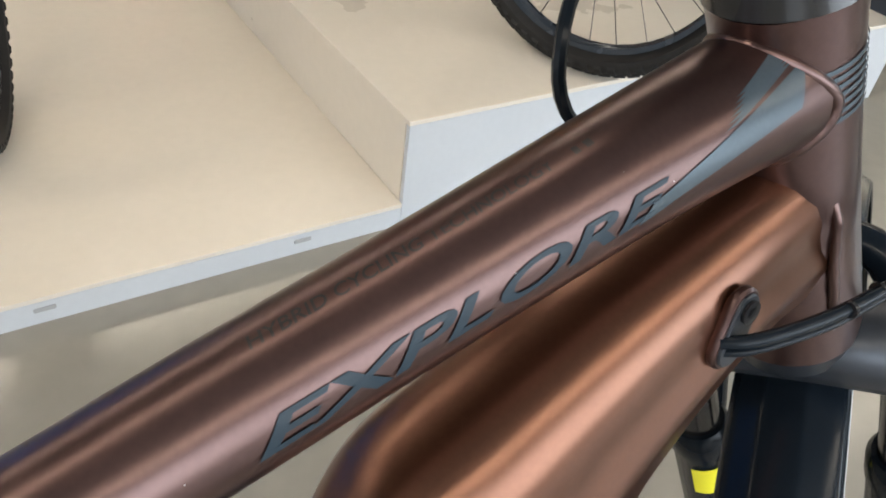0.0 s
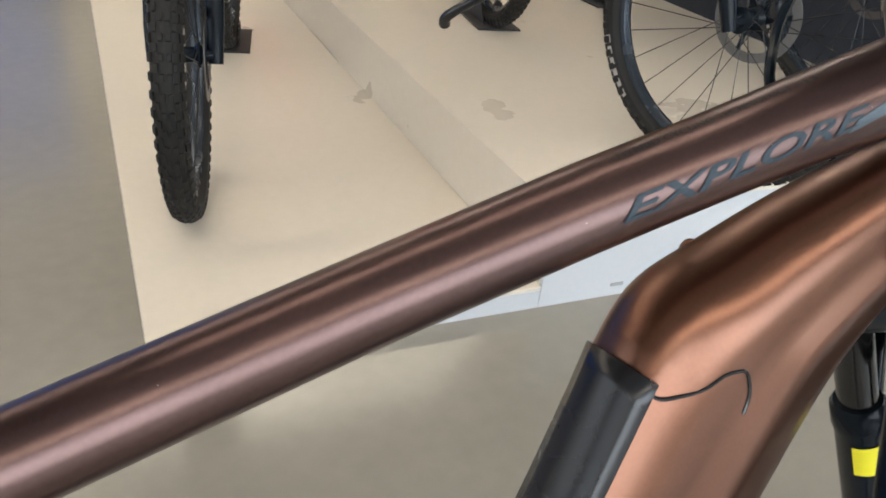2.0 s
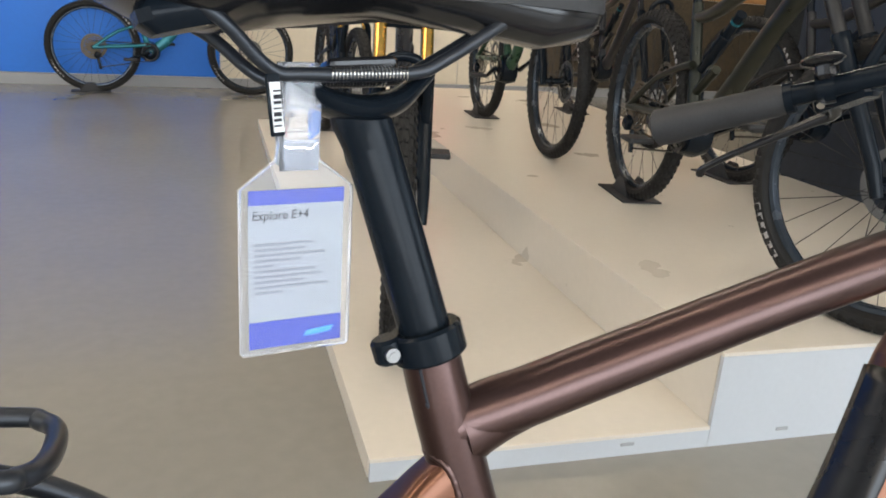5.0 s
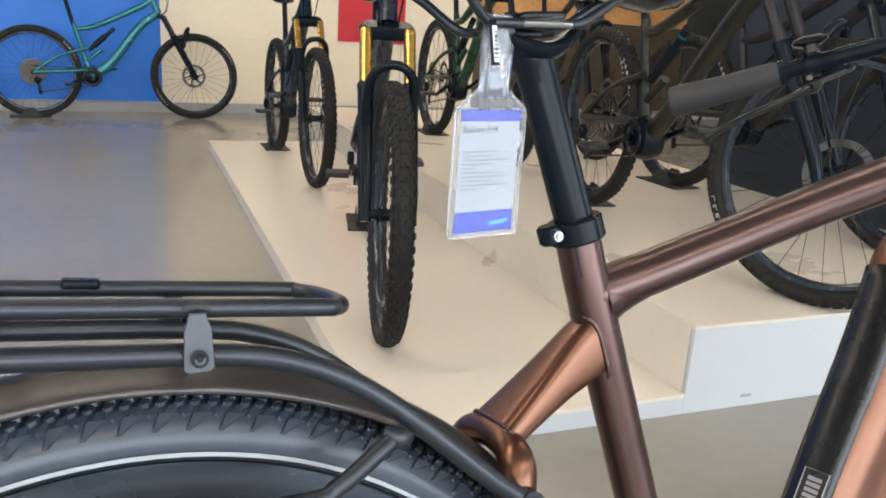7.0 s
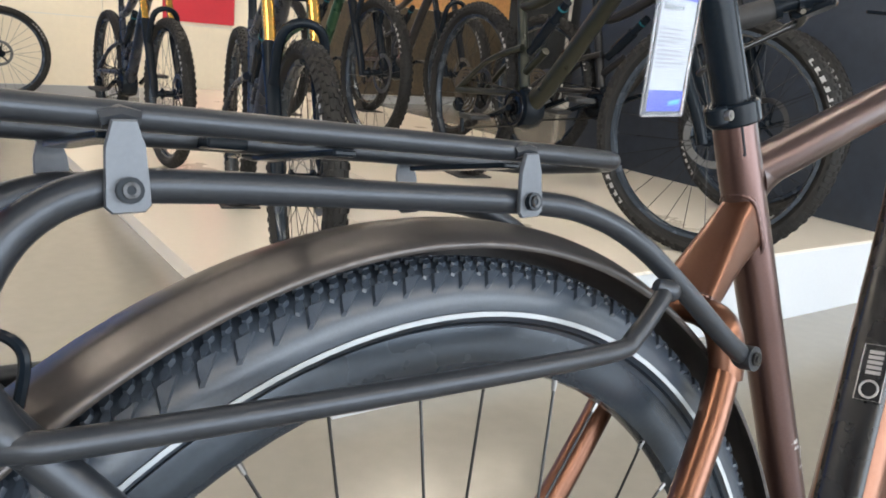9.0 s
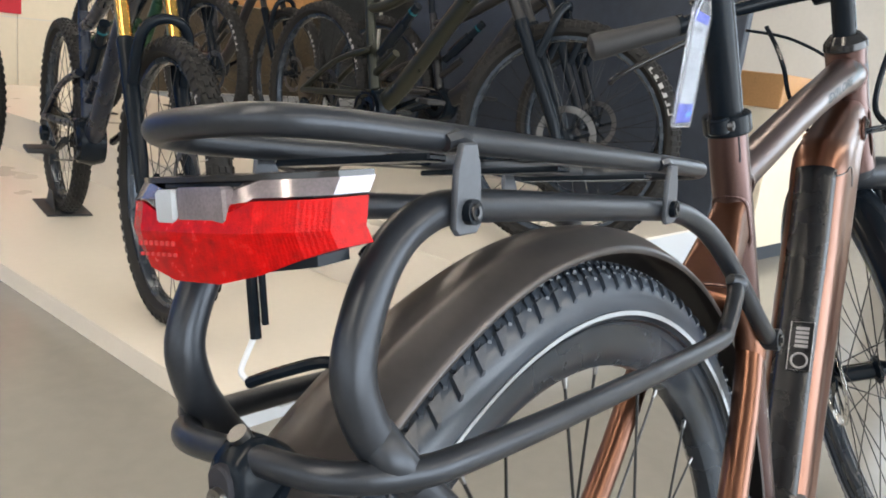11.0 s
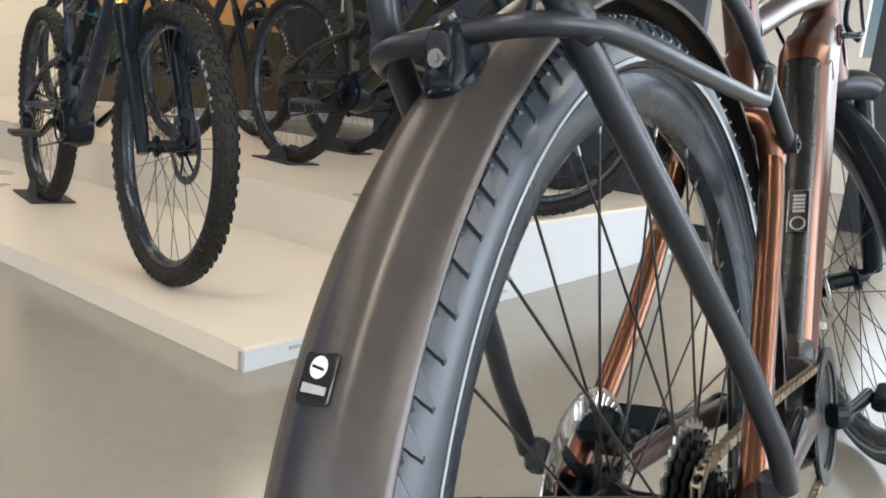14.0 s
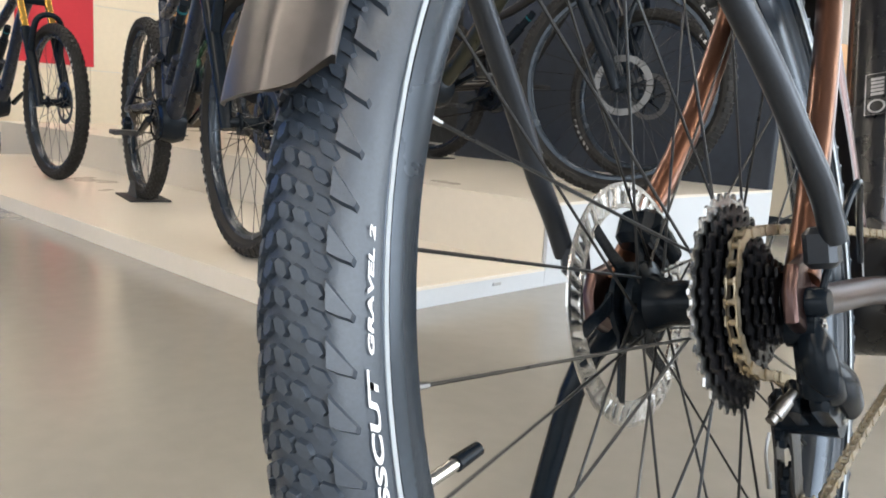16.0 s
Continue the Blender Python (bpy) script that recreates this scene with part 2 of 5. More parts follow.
def lettering(text, height, spread=1.0, shear=0.0, bold=0.0):
    """Flat letters as a bmesh in x, y; the left end at x = 0, the line's middle at y = 0; width scaled by spread."""
    cu = bpy.data.curves.new("letters", "FONT")
    cu.body, cu.size, cu.shear, cu.resolution_u = text, 1.0, shear, 4
    cu.offset = bold
    ob = bpy.data.objects.new("letters", cu)
    scene.collection.objects.link(ob)
    me = ob.evaluated_get(bpy.context.evaluated_depsgraph_get()).to_mesh()
    bm = bmesh.new()
    bm.from_mesh(me)
    bpy.data.objects.remove(ob)
    bpy.data.curves.remove(cu)
    x0 = min(v.co.x for v in bm.verts)
    y0, y1 = min(v.co.y for v in bm.verts), max(v.co.y for v in bm.verts)
    s = height / (y1 - y0)
    for v in bm.verts:
        v.co = ((v.co.x - x0) * s * spread, (v.co.y - (y0 + y1) / 2) * s, 0)
    return bm


def lay(bm, name, place, material, parent, step=0.0, step_x=0.0):
    """Lays flat letters on a surface: place(x, y) gives the spot. step: cuts them so that they bend with it."""
    for axis, st in ((1, step), (0, step_x)):
        if st:
            lo, hi = min(v.co[axis] for v in bm.verts), max(v.co[axis] for v in bm.verts)
            k = lo + st
            while k < hi:
                co, no = Vector((0, 0, 0)), Vector((0, 0, 0))
                co[axis], no[axis] = k, 1
                bmesh.ops.bisect_plane(bm, geom=bm.verts[:] + bm.edges[:] + bm.faces[:], plane_co=co, plane_no=no)
                k += st
    for v in bm.verts:
        v.co = place(v.co.x, v.co.y)
    me = bpy.data.meshes.new(name)
    bm.to_mesh(me)
    bm.free()
    me.materials.append(material)
    ob = new(name, me)
    ob.parent = parent
    return ob


def oval_rows(sections, a0, a1, n):
    return [[(x, w * math.cos(radians(a0 + (a1 - a0) * k / n)), z + h * math.sin(radians(a0 + (a1 - a0) * k / n))) for k in range(n if a1 - a0 >= 360 else n + 1)] for x, w, z, h in sections]


def spokes(hub, rim_r, n, flange, y0, r, cross=40):
    """Spokes from two hub flanges to a rim, round the y axis."""
    out = []
    for i in range(n):
        a = 360 * (i + 0.5) / n
        s = 1 if i % 2 else -1
        b = a + (cross if (i // 2) % 2 else -cross)
        p = (flange * math.cos(radians(b)), s * y0, flange * math.sin(radians(b)))
        q = (rim_r * math.cos(radians(a)), s * 0.003, rim_r * math.sin(radians(a)))
        out.append(([hub[k] + p[k] for k in range(3)], [hub[k] + q[k] for k in range(3)], r))
    return out

# ---- the showroom ----
X0, X1, Y0, Y1, H = -6.0, 8.0, -4.2, 7.35, 3.4
structure("floor", Shape().box(((X0 + X1) / 2, (Y0 + Y1) / 2, -0.05), (X1 - X0 + 0.4, Y1 - Y0 + 0.4, 0.1)), FLOOR, "polished grey beige screed floor", "floor")
structure("ceiling", Shape().box(((X0 + X1) / 2, (Y0 + Y1) / 2, H + 0.05), (X1 - X0 + 0.4, Y1 - Y0 + 0.4, 0.1)), CEILING, "plain grey ceiling", "ceiling")
wall_n = structure("wall_north", Shape().box(((X0 + X1) / 2, Y1 + 0.1, H / 2), (X1 - X0, 0.2, H)), WALL_PLAIN, "beige tiled showroom wall", "wall")
tile = mesh_of(Shape().box((0, 0, 0), (1.192, 0.012, 0.592), 0.002), "tile", WALL)
for i in range(9):
    for k in range(5):
        o = new("tile", tile)
        o.parent, o.location = wall_n, (X0 + 1.35 + 1.2 * i, Y1 - 0.006, 0.39 + 0.6 * k)
g = Shape()
for y0, y1, z0, z1 in ((Y0, Y1, 0, 0.5), (Y0, Y1, 3.0, H), (Y0, -3.9, 0.5, 3.0), (1.5, 1.7, 0.5, 3.0), (5.6, Y1, 0.5, 3.0)):
    g.box((X0 - 0.1, (y0 + y1) / 2, (z0 + z1) / 2), (0.2, y1 - y0, z1 - z0))
structure("wall_west", g, WALL_PLAIN, "plain wall with large shop windows", "wall")
# walls with window openings: sill, head and piers
g = Shape()
for x0, x1, z0, z1 in ((X0, X1, 0, 0.4), (X0, X1, 3.1, H), (X0, -3.6, 0.4, 3.1), (0.9, 1.1, 0.4, 3.1), (5.6, X1, 0.4, 3.1)):
    g.box(((x0 + x1) / 2, Y0 - 0.1, (z0 + z1) / 2), (x1 - x0, 0.2, z1 - z0))
structure("wall_south", g, WALL_PLAIN, "plain wall with large shop windows", "wall")
g = Shape()
for y0, y1, z0, z1 in ((Y0, Y1, 0, 1.3), (Y0, Y1, 2.9, H), (Y0, -3.0, 1.3, 2.9), (0.9, Y1, 1.3, 2.9)):
    g.box((X1 + 0.1, (y0 + y1) / 2, (z0 + z1) / 2), (0.2, y1 - y0, z1 - z0))
structure("wall_east", g, WALL_PLAIN, "plain wall with large shop windows", "wall")
structure("baseboard", Shape().box(((X0 + X1) / 2, Y1 - 0.012, 0.045), (X1 - X0, 0.016, 0.09), 0.003), SKIRTING, "grey skirting along the tiled wall", "baseboard")
structure("trim", Shape().box((-2.6, Y1 - 0.022, 1.35), (6.85, 0.016, 2.5), 0.003), BLUE, "bright blue wall panel", "wall panel")
structure("trim", Shape().box((2.83, Y1 - 0.022, 1.6), (0.70, 0.016, 1.76), 0.003), RED, "red wall panel", "wall panel")
structure("trim", Shape().box((5.425, Y1 - 0.022, 0.59), (2.85, 0.016, 0.98), 0.003), LAND_PRINT, "dark olive landscape wall print", "wall print")
structure("trim", Shape().box((5.425, Y1 - 0.022, 1.945), (2.85, 0.016, 1.72), 0.003), ORANGE_PRINT, "blurred orange sky wall print", "wall print")
structure("trim", Shape().box((7.40, Y1 - 0.022, 1.45), (1.08, 0.016, 2.7), 0.003), DARK_PRINT, "charcoal wall print with pale streaks", "wall print")
structure("trim", Shape().box((X1 - 0.012, 5.60, 1.45), (0.016, 3.4, 2.7), 0.003), DARK_PRINT, "charcoal wall print with pale streaks", "wall print")
# ceiling panels
LAMP = bpy.data.materials.new("lamp_glow")
LAMP.use_nodes = True
LAMP.node_tree.nodes["Principled BSDF"].inputs["Emission Color"].default_value = (1.0, 0.88, 0.72, 1)
LAMP.node_tree.nodes["Principled BSDF"].inputs["Emission Strength"].default_value = 18.0
for y, wide in ((-2.6, 0.30), (1.0, 0.12), (4.6, 0.30)):
    for x in (-3.7, -1.85, 0.0, 1.85, 3.7, 5.55):
        lum = thing("ceiling_light", pose(x, y, H - 0.03), "long white ceiling light panel", "lamp", "ceiling lights")
        # unseen western panels, widened to put a highlight on the mudguard
        broad = 0.45 if wide < 0.2 and x < -1 else wide
        part("frame", Shape().box((0, 0, 0.008), (1.84, broad + 0.04, 0.04), 0.004), CEILING, lum)
        part("diffuser", Shape().box((0, 0, -0.016), (1.80, broad, 0.008), 0.002), LAMP, lum)

# two-level display platform, turned a little against the bike
PL = pose(0.590, 1.125, 0, 0, 0, -4.3)
low = thing("display_platform", PL, "low cream platform on the floor, front edge coloured as daylit", "platform", "display platforms")
part("deck", Shape().box((0.4075, 2.11, 0.050), (0.815, 4.22, 0.010), 0.001), PLATFORM, low)
part("edge_board", Shape().box((0.4085, 0.006, 0.0225), (0.813, 0.012, 0.045)), PLATFORM_DAYLIT, low)
part("edge_board", Shape().box((0.006, 2.11, 0.0225), (0.012, 4.18, 0.045)), PLATFORM, low)
part("label_clip", Shape().box((0.145, -0.001, 0.03), (0.035, 0.003, 0.008), 0.001), SKIRTING, low)
part("label_clip", Shape().box((0.60, -0.001, 0.03), (0.035, 0.003, 0.008), 0.001), SKIRTING, low)
high = thing("display_platform", PL, "raised cream platform, front coloured pale blue white as daylit", "platform", "display platforms")
part("deck", Shape().box((1.62, 2.40, 0.240), (1.61, 4.80, 0.010), 0.001), PLATFORM, high)
part("front_board", Shape().box((1.62, 0.006, 0.1175), (1.608, 0.012, 0.235)), PLATFORM_DAYLIT, high)
part("side_board", Shape().box((0.822, 2.40, 0.1175), (0.012, 4.77, 0.235)), PLATFORM, high)
part("label_clip", Shape().box((1.02, -0.001, 0.03), (0.035, 0.003, 0.008), 0.001), SKIRTING, high)
screen = thing("display_partition", PL, "dark navy display partition behind the bikes", "partition")
part("panel", Shape().box((2.40, 0.93, 1.145), (0.05, 1.86, 1.80), 0.004), NAVY_PANEL, screen)
# what stands further along the shop
structure("column", Shape().box((5.1, 0.36, H / 2), (0.26, 0.26, H), 0.01), COLUMN, "dark painted column", "column")
desk = thing("sales_counter", pose(4.05, 1.12, 0, 0, 0, -8), "beige counter with timber band and dark plinth", "counter")
part("plinth", Shape().box((0, 0, 0.04), (0.96, 0.56, 0.08)), COLUMN, desk)
part("body", Shape().box((0, 0, 0.42), (1.0, 0.6, 0.68), 0.004), WALL, desk)
part("timber_band", Shape().box((0, 0, 0.84), (1.02, 0.62, 0.16), 0.004), TIMBER, desk)


# ---- the other bikes ----
def mtb(name, label, rear_at, front_at, z, frame_mat, leg_mat, tyre_mat=RUBBER_MTB, R=0.365, steer=0.0):
    """A full-suspension bike from its two contact points; x runs forward, the axles at height R."""
    a, b = Vector((*rear_at, 0)), Vector((*front_at, 0))
    L = (b - a).length
    top = thing(name, Matrix.Translation((a.x, a.y, z)) @ pose(0, 0, 0, 0, 0, math.degrees(math.atan2(b.y - a.y, b.x - a.x))), label, "bicycle", "display bikes")
    hx = L - 0.335
    P = lambda x, h, y=0.0: (x, y, h)
    bb, hd_t, hd_b, st = P(0.43, 0.34), P(hx, 0.985), P(hx + 0.05, 0.875), P(0.335, 0.715)
    part("frame", Shape().tube([bb, (0.58, 0, 0.45), (hx - 0.10, 0, 0.76), hd_b], [0.044, 0.038, 0.034, 0.032], 14, smooth=4, flat=0.75)
         .tube([st, (0.48, 0, 0.745), (hx - 0.1, 0, 0.915), hd_t], [0.018, 0.022, 0.025, 0.026], 12, smooth=4).tube([bb, (0.37, 0, 0.55), (0.315, 0, 0.76)], [0.026, 0.02, 0.0185], 12)
         .tube([hd_t, hd_b], [0.027, 0.03], 16).tube([(0.40, 0, 0.47), (0.52, 0, 0.56)], 0.016, 10), frame_mat, top)
    part("shock", Shape().tube([(0.42, 0, 0.55), (0.62, 0, 0.735)], 0.017, 12).tube([(0.46, 0, 0.587), (0.55, 0, 0.67)], 0.024, 12), BLACK, top, "black rear shock")
    part("shock_dial", Shape().tube([(0.592, 0, 0.709), (0.598, 0, 0.7145)], 0.0188, 12), FRAME_TEAL, top, "blue anodised shock dial")
    for sy in (-1, 1):
        part("swing_arm", Shape().tube([(0.44, 0.035 * sy, 0.40), (0.30, 0.055 * sy, 0.385), (0, 0.068 * sy, R)], [0.018, 0.014, 0.014], 10, smooth=3).tube([(0, 0.068 * sy, R), (0.2, 0.052 * sy, 0.50), (0.41, 0.03 * sy, 0.565)], [0.013, 0.011, 0.014], 10, smooth=3), frame_mat, top)
    fx = Vector((L, 0, R))
    hb = Vector(hd_b)
    d = (Vector(hd_t) - hb).normalized()
    crown = part("fork_crown", Shape().box(hb + Vector((0.012, 0, -0.02)), (0.06, 0.165, 0.04), 0.014, (0, 22, 0)), BLACK, top)
    for sy in (-1, 1):
        up = hb + Vector((0.035, 0.064 * sy, -0.02))
        lo = Vector((L, 0.064 * sy, R))
        part("stanchion", Shape().tube([up, up.lerp(lo, 0.5)], 0.0180, 14), leg_mat, crown)
        part("fork_lower", Shape().tube([up.lerp(lo, 0.30), up.lerp(lo, 0.315), up.lerp(lo, 0.35), up.lerp(lo, 0.9), lo + Vector((0, 0, -0.02))], [0.023, 0.025, 0.023, 0.020, 0.016], 14), BLACK, crown, "glossy black fork leg")
    part("fork_arch", Shape().tube([(L - 0.10, 0.066, R + 0.24), (L - 0.06, 0.056, R + 0.37), (L - 0.045, 0, R + 0.405), (L - 0.06, -0.056, R + 0.37), (L - 0.10, -0.066, R + 0.24)], [0.015, 0.014, 0.013, 0.014, 0.015], 10, smooth=4), BLACK, crown)
    part("stem", Shape().tube([hd_t, Vector(hd_t) + d * 0.05], 0.021, 12).tube([Vector(hd_t) + d * 0.035, Vector(hd_t) + d * 0.04 + Vector((0.05, 0, 0.01))], 0.018, 12), BLACK, top)
    hc = Vector(hd_t) + d * 0.045 + Vector((0.05, 0, 0.01))
    bar = part("handlebar", Shape().tube([hc + Vector((-0.06, -0.38, 0.02)), hc + Vector((-0.02, -0.16, 0.02)), hc, hc + Vector((-0.02, 0.16, 0.02)), hc + Vector((-0.06, 0.38, 0.02))], 0.013, 10, smooth=4), BLACK, top)
    for sy in (-1, 1):
        part("grip", Shape().rod(hc + Vector((-0.035, 0.26 * sy, 0.021)), hc + Vector((-0.06, 0.39 * sy, 0.02)), 0.017), GRIP, bar)
        part("brake_lever", Shape().tube([hc + Vector((-0.02, 0.2 * sy, 0.01)), hc + Vector((0.03, 0.22 * sy, -0.01)), hc + Vector((0.0, 0.34 * sy, -0.02))], 0.006, 8, smooth=3), BLACK_GLOSS, bar)
    part("seat_post", Shape().tube([(0.315, 0, 0.74), (0.262, 0, 0.955)], 0.0155, 12), BLACK, top)
    part("saddle", Shape().grid(oval_rows(((0.145, 0.03, 0.975, 0.012), (0.16, 0.066, 0.974, 0.024), (0.22, 0.068, 0.970, 0.026), (0.28, 0.042, 0.968, 0.022), (0.36, 0.024, 0.968, 0.018), (0.42, 0.016, 0.964, 0.012)), 0, 360, 16)), BLACK, top)
    part("motor", Shape().lathe([(0.03, -0.05), (0.075, -0.04), (0.085, 0.0), (0.075, 0.04), (0.03, 0.05)], 20, centre=bb), BLACK, top)
    part("chainring", sprocket_plain(0.068, -0.056, bb), CASSETTE, top)
    for sy, ang in ((-1, 200), (1, 20)):
        e = Vector((math.cos(radians(ang)), 0, math.sin(radians(ang))))
        q = Vector(bb) + Vector((0, 0.075 * sy, 0))
        arm = part("crank_arm", Shape().tube([q, q + e * 0.165], [0.014, 0.011], 8), BLACK, top)
        part("pedal", Shape().box(q + e * 0.165 + Vector((0, 0.055 * sy, 0)), (0.10, 0.09, 0.018), 0.004), GRIP, arm)
    part("chain", Shape().tube([(0, -0.05, R + 0.05), (0.43, -0.056, 0.34 + 0.068)], 0.0045, 6).tube([(0.03, -0.05, R - 0.16), (0.43, -0.056, 0.34 - 0.068)], 0.0045, 6), CASSETTE, top)
    part("rear_derailleur", Shape().box((0.03, -0.075, R - 0.06), (0.05, 0.03, 0.05), 0.008, (0, 30, 0)).box((0.04, -0.055, R - 0.13), (0.025, 0.012, 0.09), 0.004, (0, -10, 0)), BLACK, top)
    for sy in (-1, 1):
        part("hose", Shape().tube([hc + Vector((0, 0.15 * sy, 0.01)), hc + Vector((0.09, 0.06 * sy, -0.02)), hb + Vector((0.06, 0.03 * sy, 0.02)), hb + Vector((-0.02, 0.035 * sy, -0.03))], 0.003, 6, smooth=5), BLACK, top)
    for cx, nm in ((0.0, "rear_wheel"), (L, "front_wheel")):
        w = part(nm, Shape().lathe([(0.315, -0.015), (0.315, 0.015), (0.304, 0.014), (0.298, 0.005), (0.298, -0.005), (0.304, -0.014)], 56), RIM, top)
        w.location = (cx, 0, R)
        share_wheel(w, nm == "rear_wheel", tyre_mat)
    turn = Matrix.Translation((hx + 0.10, 0, 0)) @ Matrix.Rotation(radians(steer), 4, "Z") @ Matrix.Translation((-hx - 0.10, 0, 0))
    for o in top.children:
        if o.name.split(".")[0] in ("fork_crown", "front_wheel", "handlebar", "stem", "hose"):
            o.matrix_basis = turn @ o.matrix_basis
    return top


def rotor_star(r0, r1, y, thick):
    """The six curved arms that carry a brake disc, as one plate."""
    o = []
    for i in range(6):
        a = 60 * i
        o += [(q * math.cos(radians(a + t)), q * math.sin(radians(a + t))) for q, t in ((r0, -22), (0.62 * r1, 2), (r1, 10), (r1, 17), (0.60 * r1, 14), (r0, 8))]
    return Shape().prism(o, Matrix.Translation((0, y, 0)) @ Euler((radians(90), 0, 0)).to_matrix().to_4x4(), thick)


def sprocket_plain(r, y, at):
    return Shape().lathe([(r - 0.012, y - 0.002), (r, y - 0.002), (r, y + 0.002), (r - 0.012, y + 0.002)], 32, centre=at).lathe([(0.015, y - 0.003), (0.024, y - 0.003), (0.024, y + 0.003), (0.015, y + 0.003)], 16, centre=at)


WHEEL = {}


def share_wheel(w, driven, tyre_mat):
    """Tyre with knobs, hub, spokes, rotor; all bikes share the meshes."""
    if "tyre" not in WHEEL:
        sec = [(0.3365 + 0.0265 * math.sin(radians(a)), 0.0295 * math.cos(radians(a)) * (0.62 if math.sin(radians(a)) < -0.5 else 1)) for a in range(0, 360, 20)]
        WHEEL["tyre"] = mesh_of(Shape().lathe(sec, 72), "tyre", tyre_mat)
        g = Shape()
        n = 66
        for i in range(n):
            for y, da, hl, hw in ((0.007, 0, 0.0075, 0.0045), (-0.007, 0, 0.0075, 0.0045), (0.017, 0.5, 0.0085, 0.0040), (-0.017, 0.5, 0.0085, 0.0040), (0.0265, 0.0, 0.0095, 0.0040), (-0.0265, 0.0, 0.0095, 0.0040)):
                a = 2 * math.pi * (i + da) / n
                rows = []
                for grow, lift in ((1.0, -0.002), (0.8, 0.0042)):
                    row = []
                    for dx, dy in ((-1, -1), (1, -1), (1, 1), (-1, 1)):
                        yy = max(-0.0294, min(0.0294, y + dy * hw * grow))
                        rr = 0.3365 + 0.0265 * math.sqrt(max(0, 1 - (yy / 0.0295) ** 2)) + lift
                        row.append((rr * math.cos(a + dx * hl * grow / 0.363), yy + (0.003 if y > 0.02 else -0.003 if y < -0.02 else 0) * (lift > 0), rr * math.sin(a + dx * hl * grow / 0.363)))
                    rows.append(row)
                g.grid(rows)
        WHEEL["tread"] = mesh_of(g, "tread", tyre_mat, 20)
        g = Shape()
        for p, q, r in spokes((0, 0, 0), 0.299, 28, 0.026, 0.028, 0.0011):
            g.tube([p, q], r, 4)
        WHEEL["spokes"] = mesh_of(g, "spokes", SPOKE)
        WHEEL["hub"] = mesh_of(Shape().lathe([(0.010, -0.06), (0.016, -0.036), (0.028, -0.034), (0.028, -0.029), (0.017, -0.02), (0.017, 0.02), (0.028, 0.029), (0.028, 0.034), (0.016, 0.038), (0.010, 0.06)], 20, closed=False), "hub", BLACK)
        g = Shape().lathe([(0.078, 0.045), (0.100, 0.045), (0.100, 0.047), (0.078, 0.047)], 40)
        WHEEL["brake_rotor"] = mesh_of(g, "brake_rotor", DULL_STEEL)
        WHEEL["rotor_carrier"] = mesh_of(rotor_star(0.026, 0.080, 0.046, 0.002), "rotor_carrier", BLACK)
        g = Shape()
        for k, r in enumerate((0.098, 0.082, 0.068, 0.056, 0.045, 0.036, 0.028)):
            g.lathe([(r - 0.01, -0.029 - 0.0045 * k), (r, -0.029 - 0.0045 * k), (r, -0.031 - 0.0045 * k), (r - 0.01, -0.031 - 0.0045 * k)], 28)
        WHEEL["cassette"] = mesh_of(g, "cassette", DUSTY_STEEL)
        g = Shape()
        for k in range(6):
            g.lathe([(0.335, -0.0300), (0.347, -0.0284), (0.347, -0.0289), (0.335, -0.0305)], 3, a0=20 + 4.6 * k, a1=23.2 + 4.6 * k)
        WHEEL["tyre_print"] = mesh_of(g, "tyre_print", GREY_INK)
    for k, me in WHEEL.items():
        if k == "cassette" and not driven:
            continue
        o = new(k, me)
        o.parent = w
        if k == "tyre_print":
            o = new(k, me)
            o.parent, o.rotation_euler = w, (0, math.pi, 0)


def stand(x, y, z, turn):
    """A black floor stand that holds a rear wheel."""
    top = thing("bike_stand", pose(x, y, z, 0, 0, turn), "black steel bike stand holding a rear wheel", "stand", "bike stands")
    part("base_plate", Shape().box((0, 0, 0.004), (0.30, 0.16, 0.006), 0.001), GRIP, top)
    for sy in (-1, 1):
        part("side_plate", Shape().prism([(-0.09, 0), (0.09, 0), (0.03, 0.065), (-0.03, 0.065)], Matrix.Translation((0, 0.040 * sy, 0.007)) @ Euler((radians(90), 0, 0)).to_matrix().to_4x4(), 0.003), GRIP, top)


mtb("mountain_bike", "navy full-suspension mountain bike with gold fork legs on the low platform", (1.180, 2.880), (0.780, 1.652), 0.055, FRAME_NAVY, GOLD, steer=2)
mtb("mountain_bike", "dark full-suspension mountain bike with gold fork legs on the low platform", (1.295, 4.97), (1.195, 3.72), 0.055, FRAME_NAVY, GOLD)
mtb("mountain_bike", "olive full-suspension mountain bike on the raised platform", (2.020, 2.400), (1.755, 1.120), 0.245, FRAME_GREEN, FRAME_GRAPHITE, steer=27)
mtb("mountain_bike", "graphite full-suspension mountain bike on the raised platform", (2.71, 2.66), (2.66, 1.42), 0.245, FRAME_GRAPHITE, BLACK_GLOSS)
mtb("mountain_bike", "green full-suspension mountain bike on the raised platform", (2.20, 4.40), (2.04, 3.18), 0.245, FRAME_LEAF, BLACK_GLOSS)
mtb("mountain_bike", "teal blue mountain bike standing before the blue wall panel", (-0.20, 6.93), (1.055, 6.93), 0.0, FRAME_TEAL, BLACK_GLOSS)
mtb("mountain_bike", "black full-suspension mountain bike on the raised platform", (2.98, 4.62), (2.76, 3.40), 0.245, FRAME_BLACK, BLACK_GLOSS)
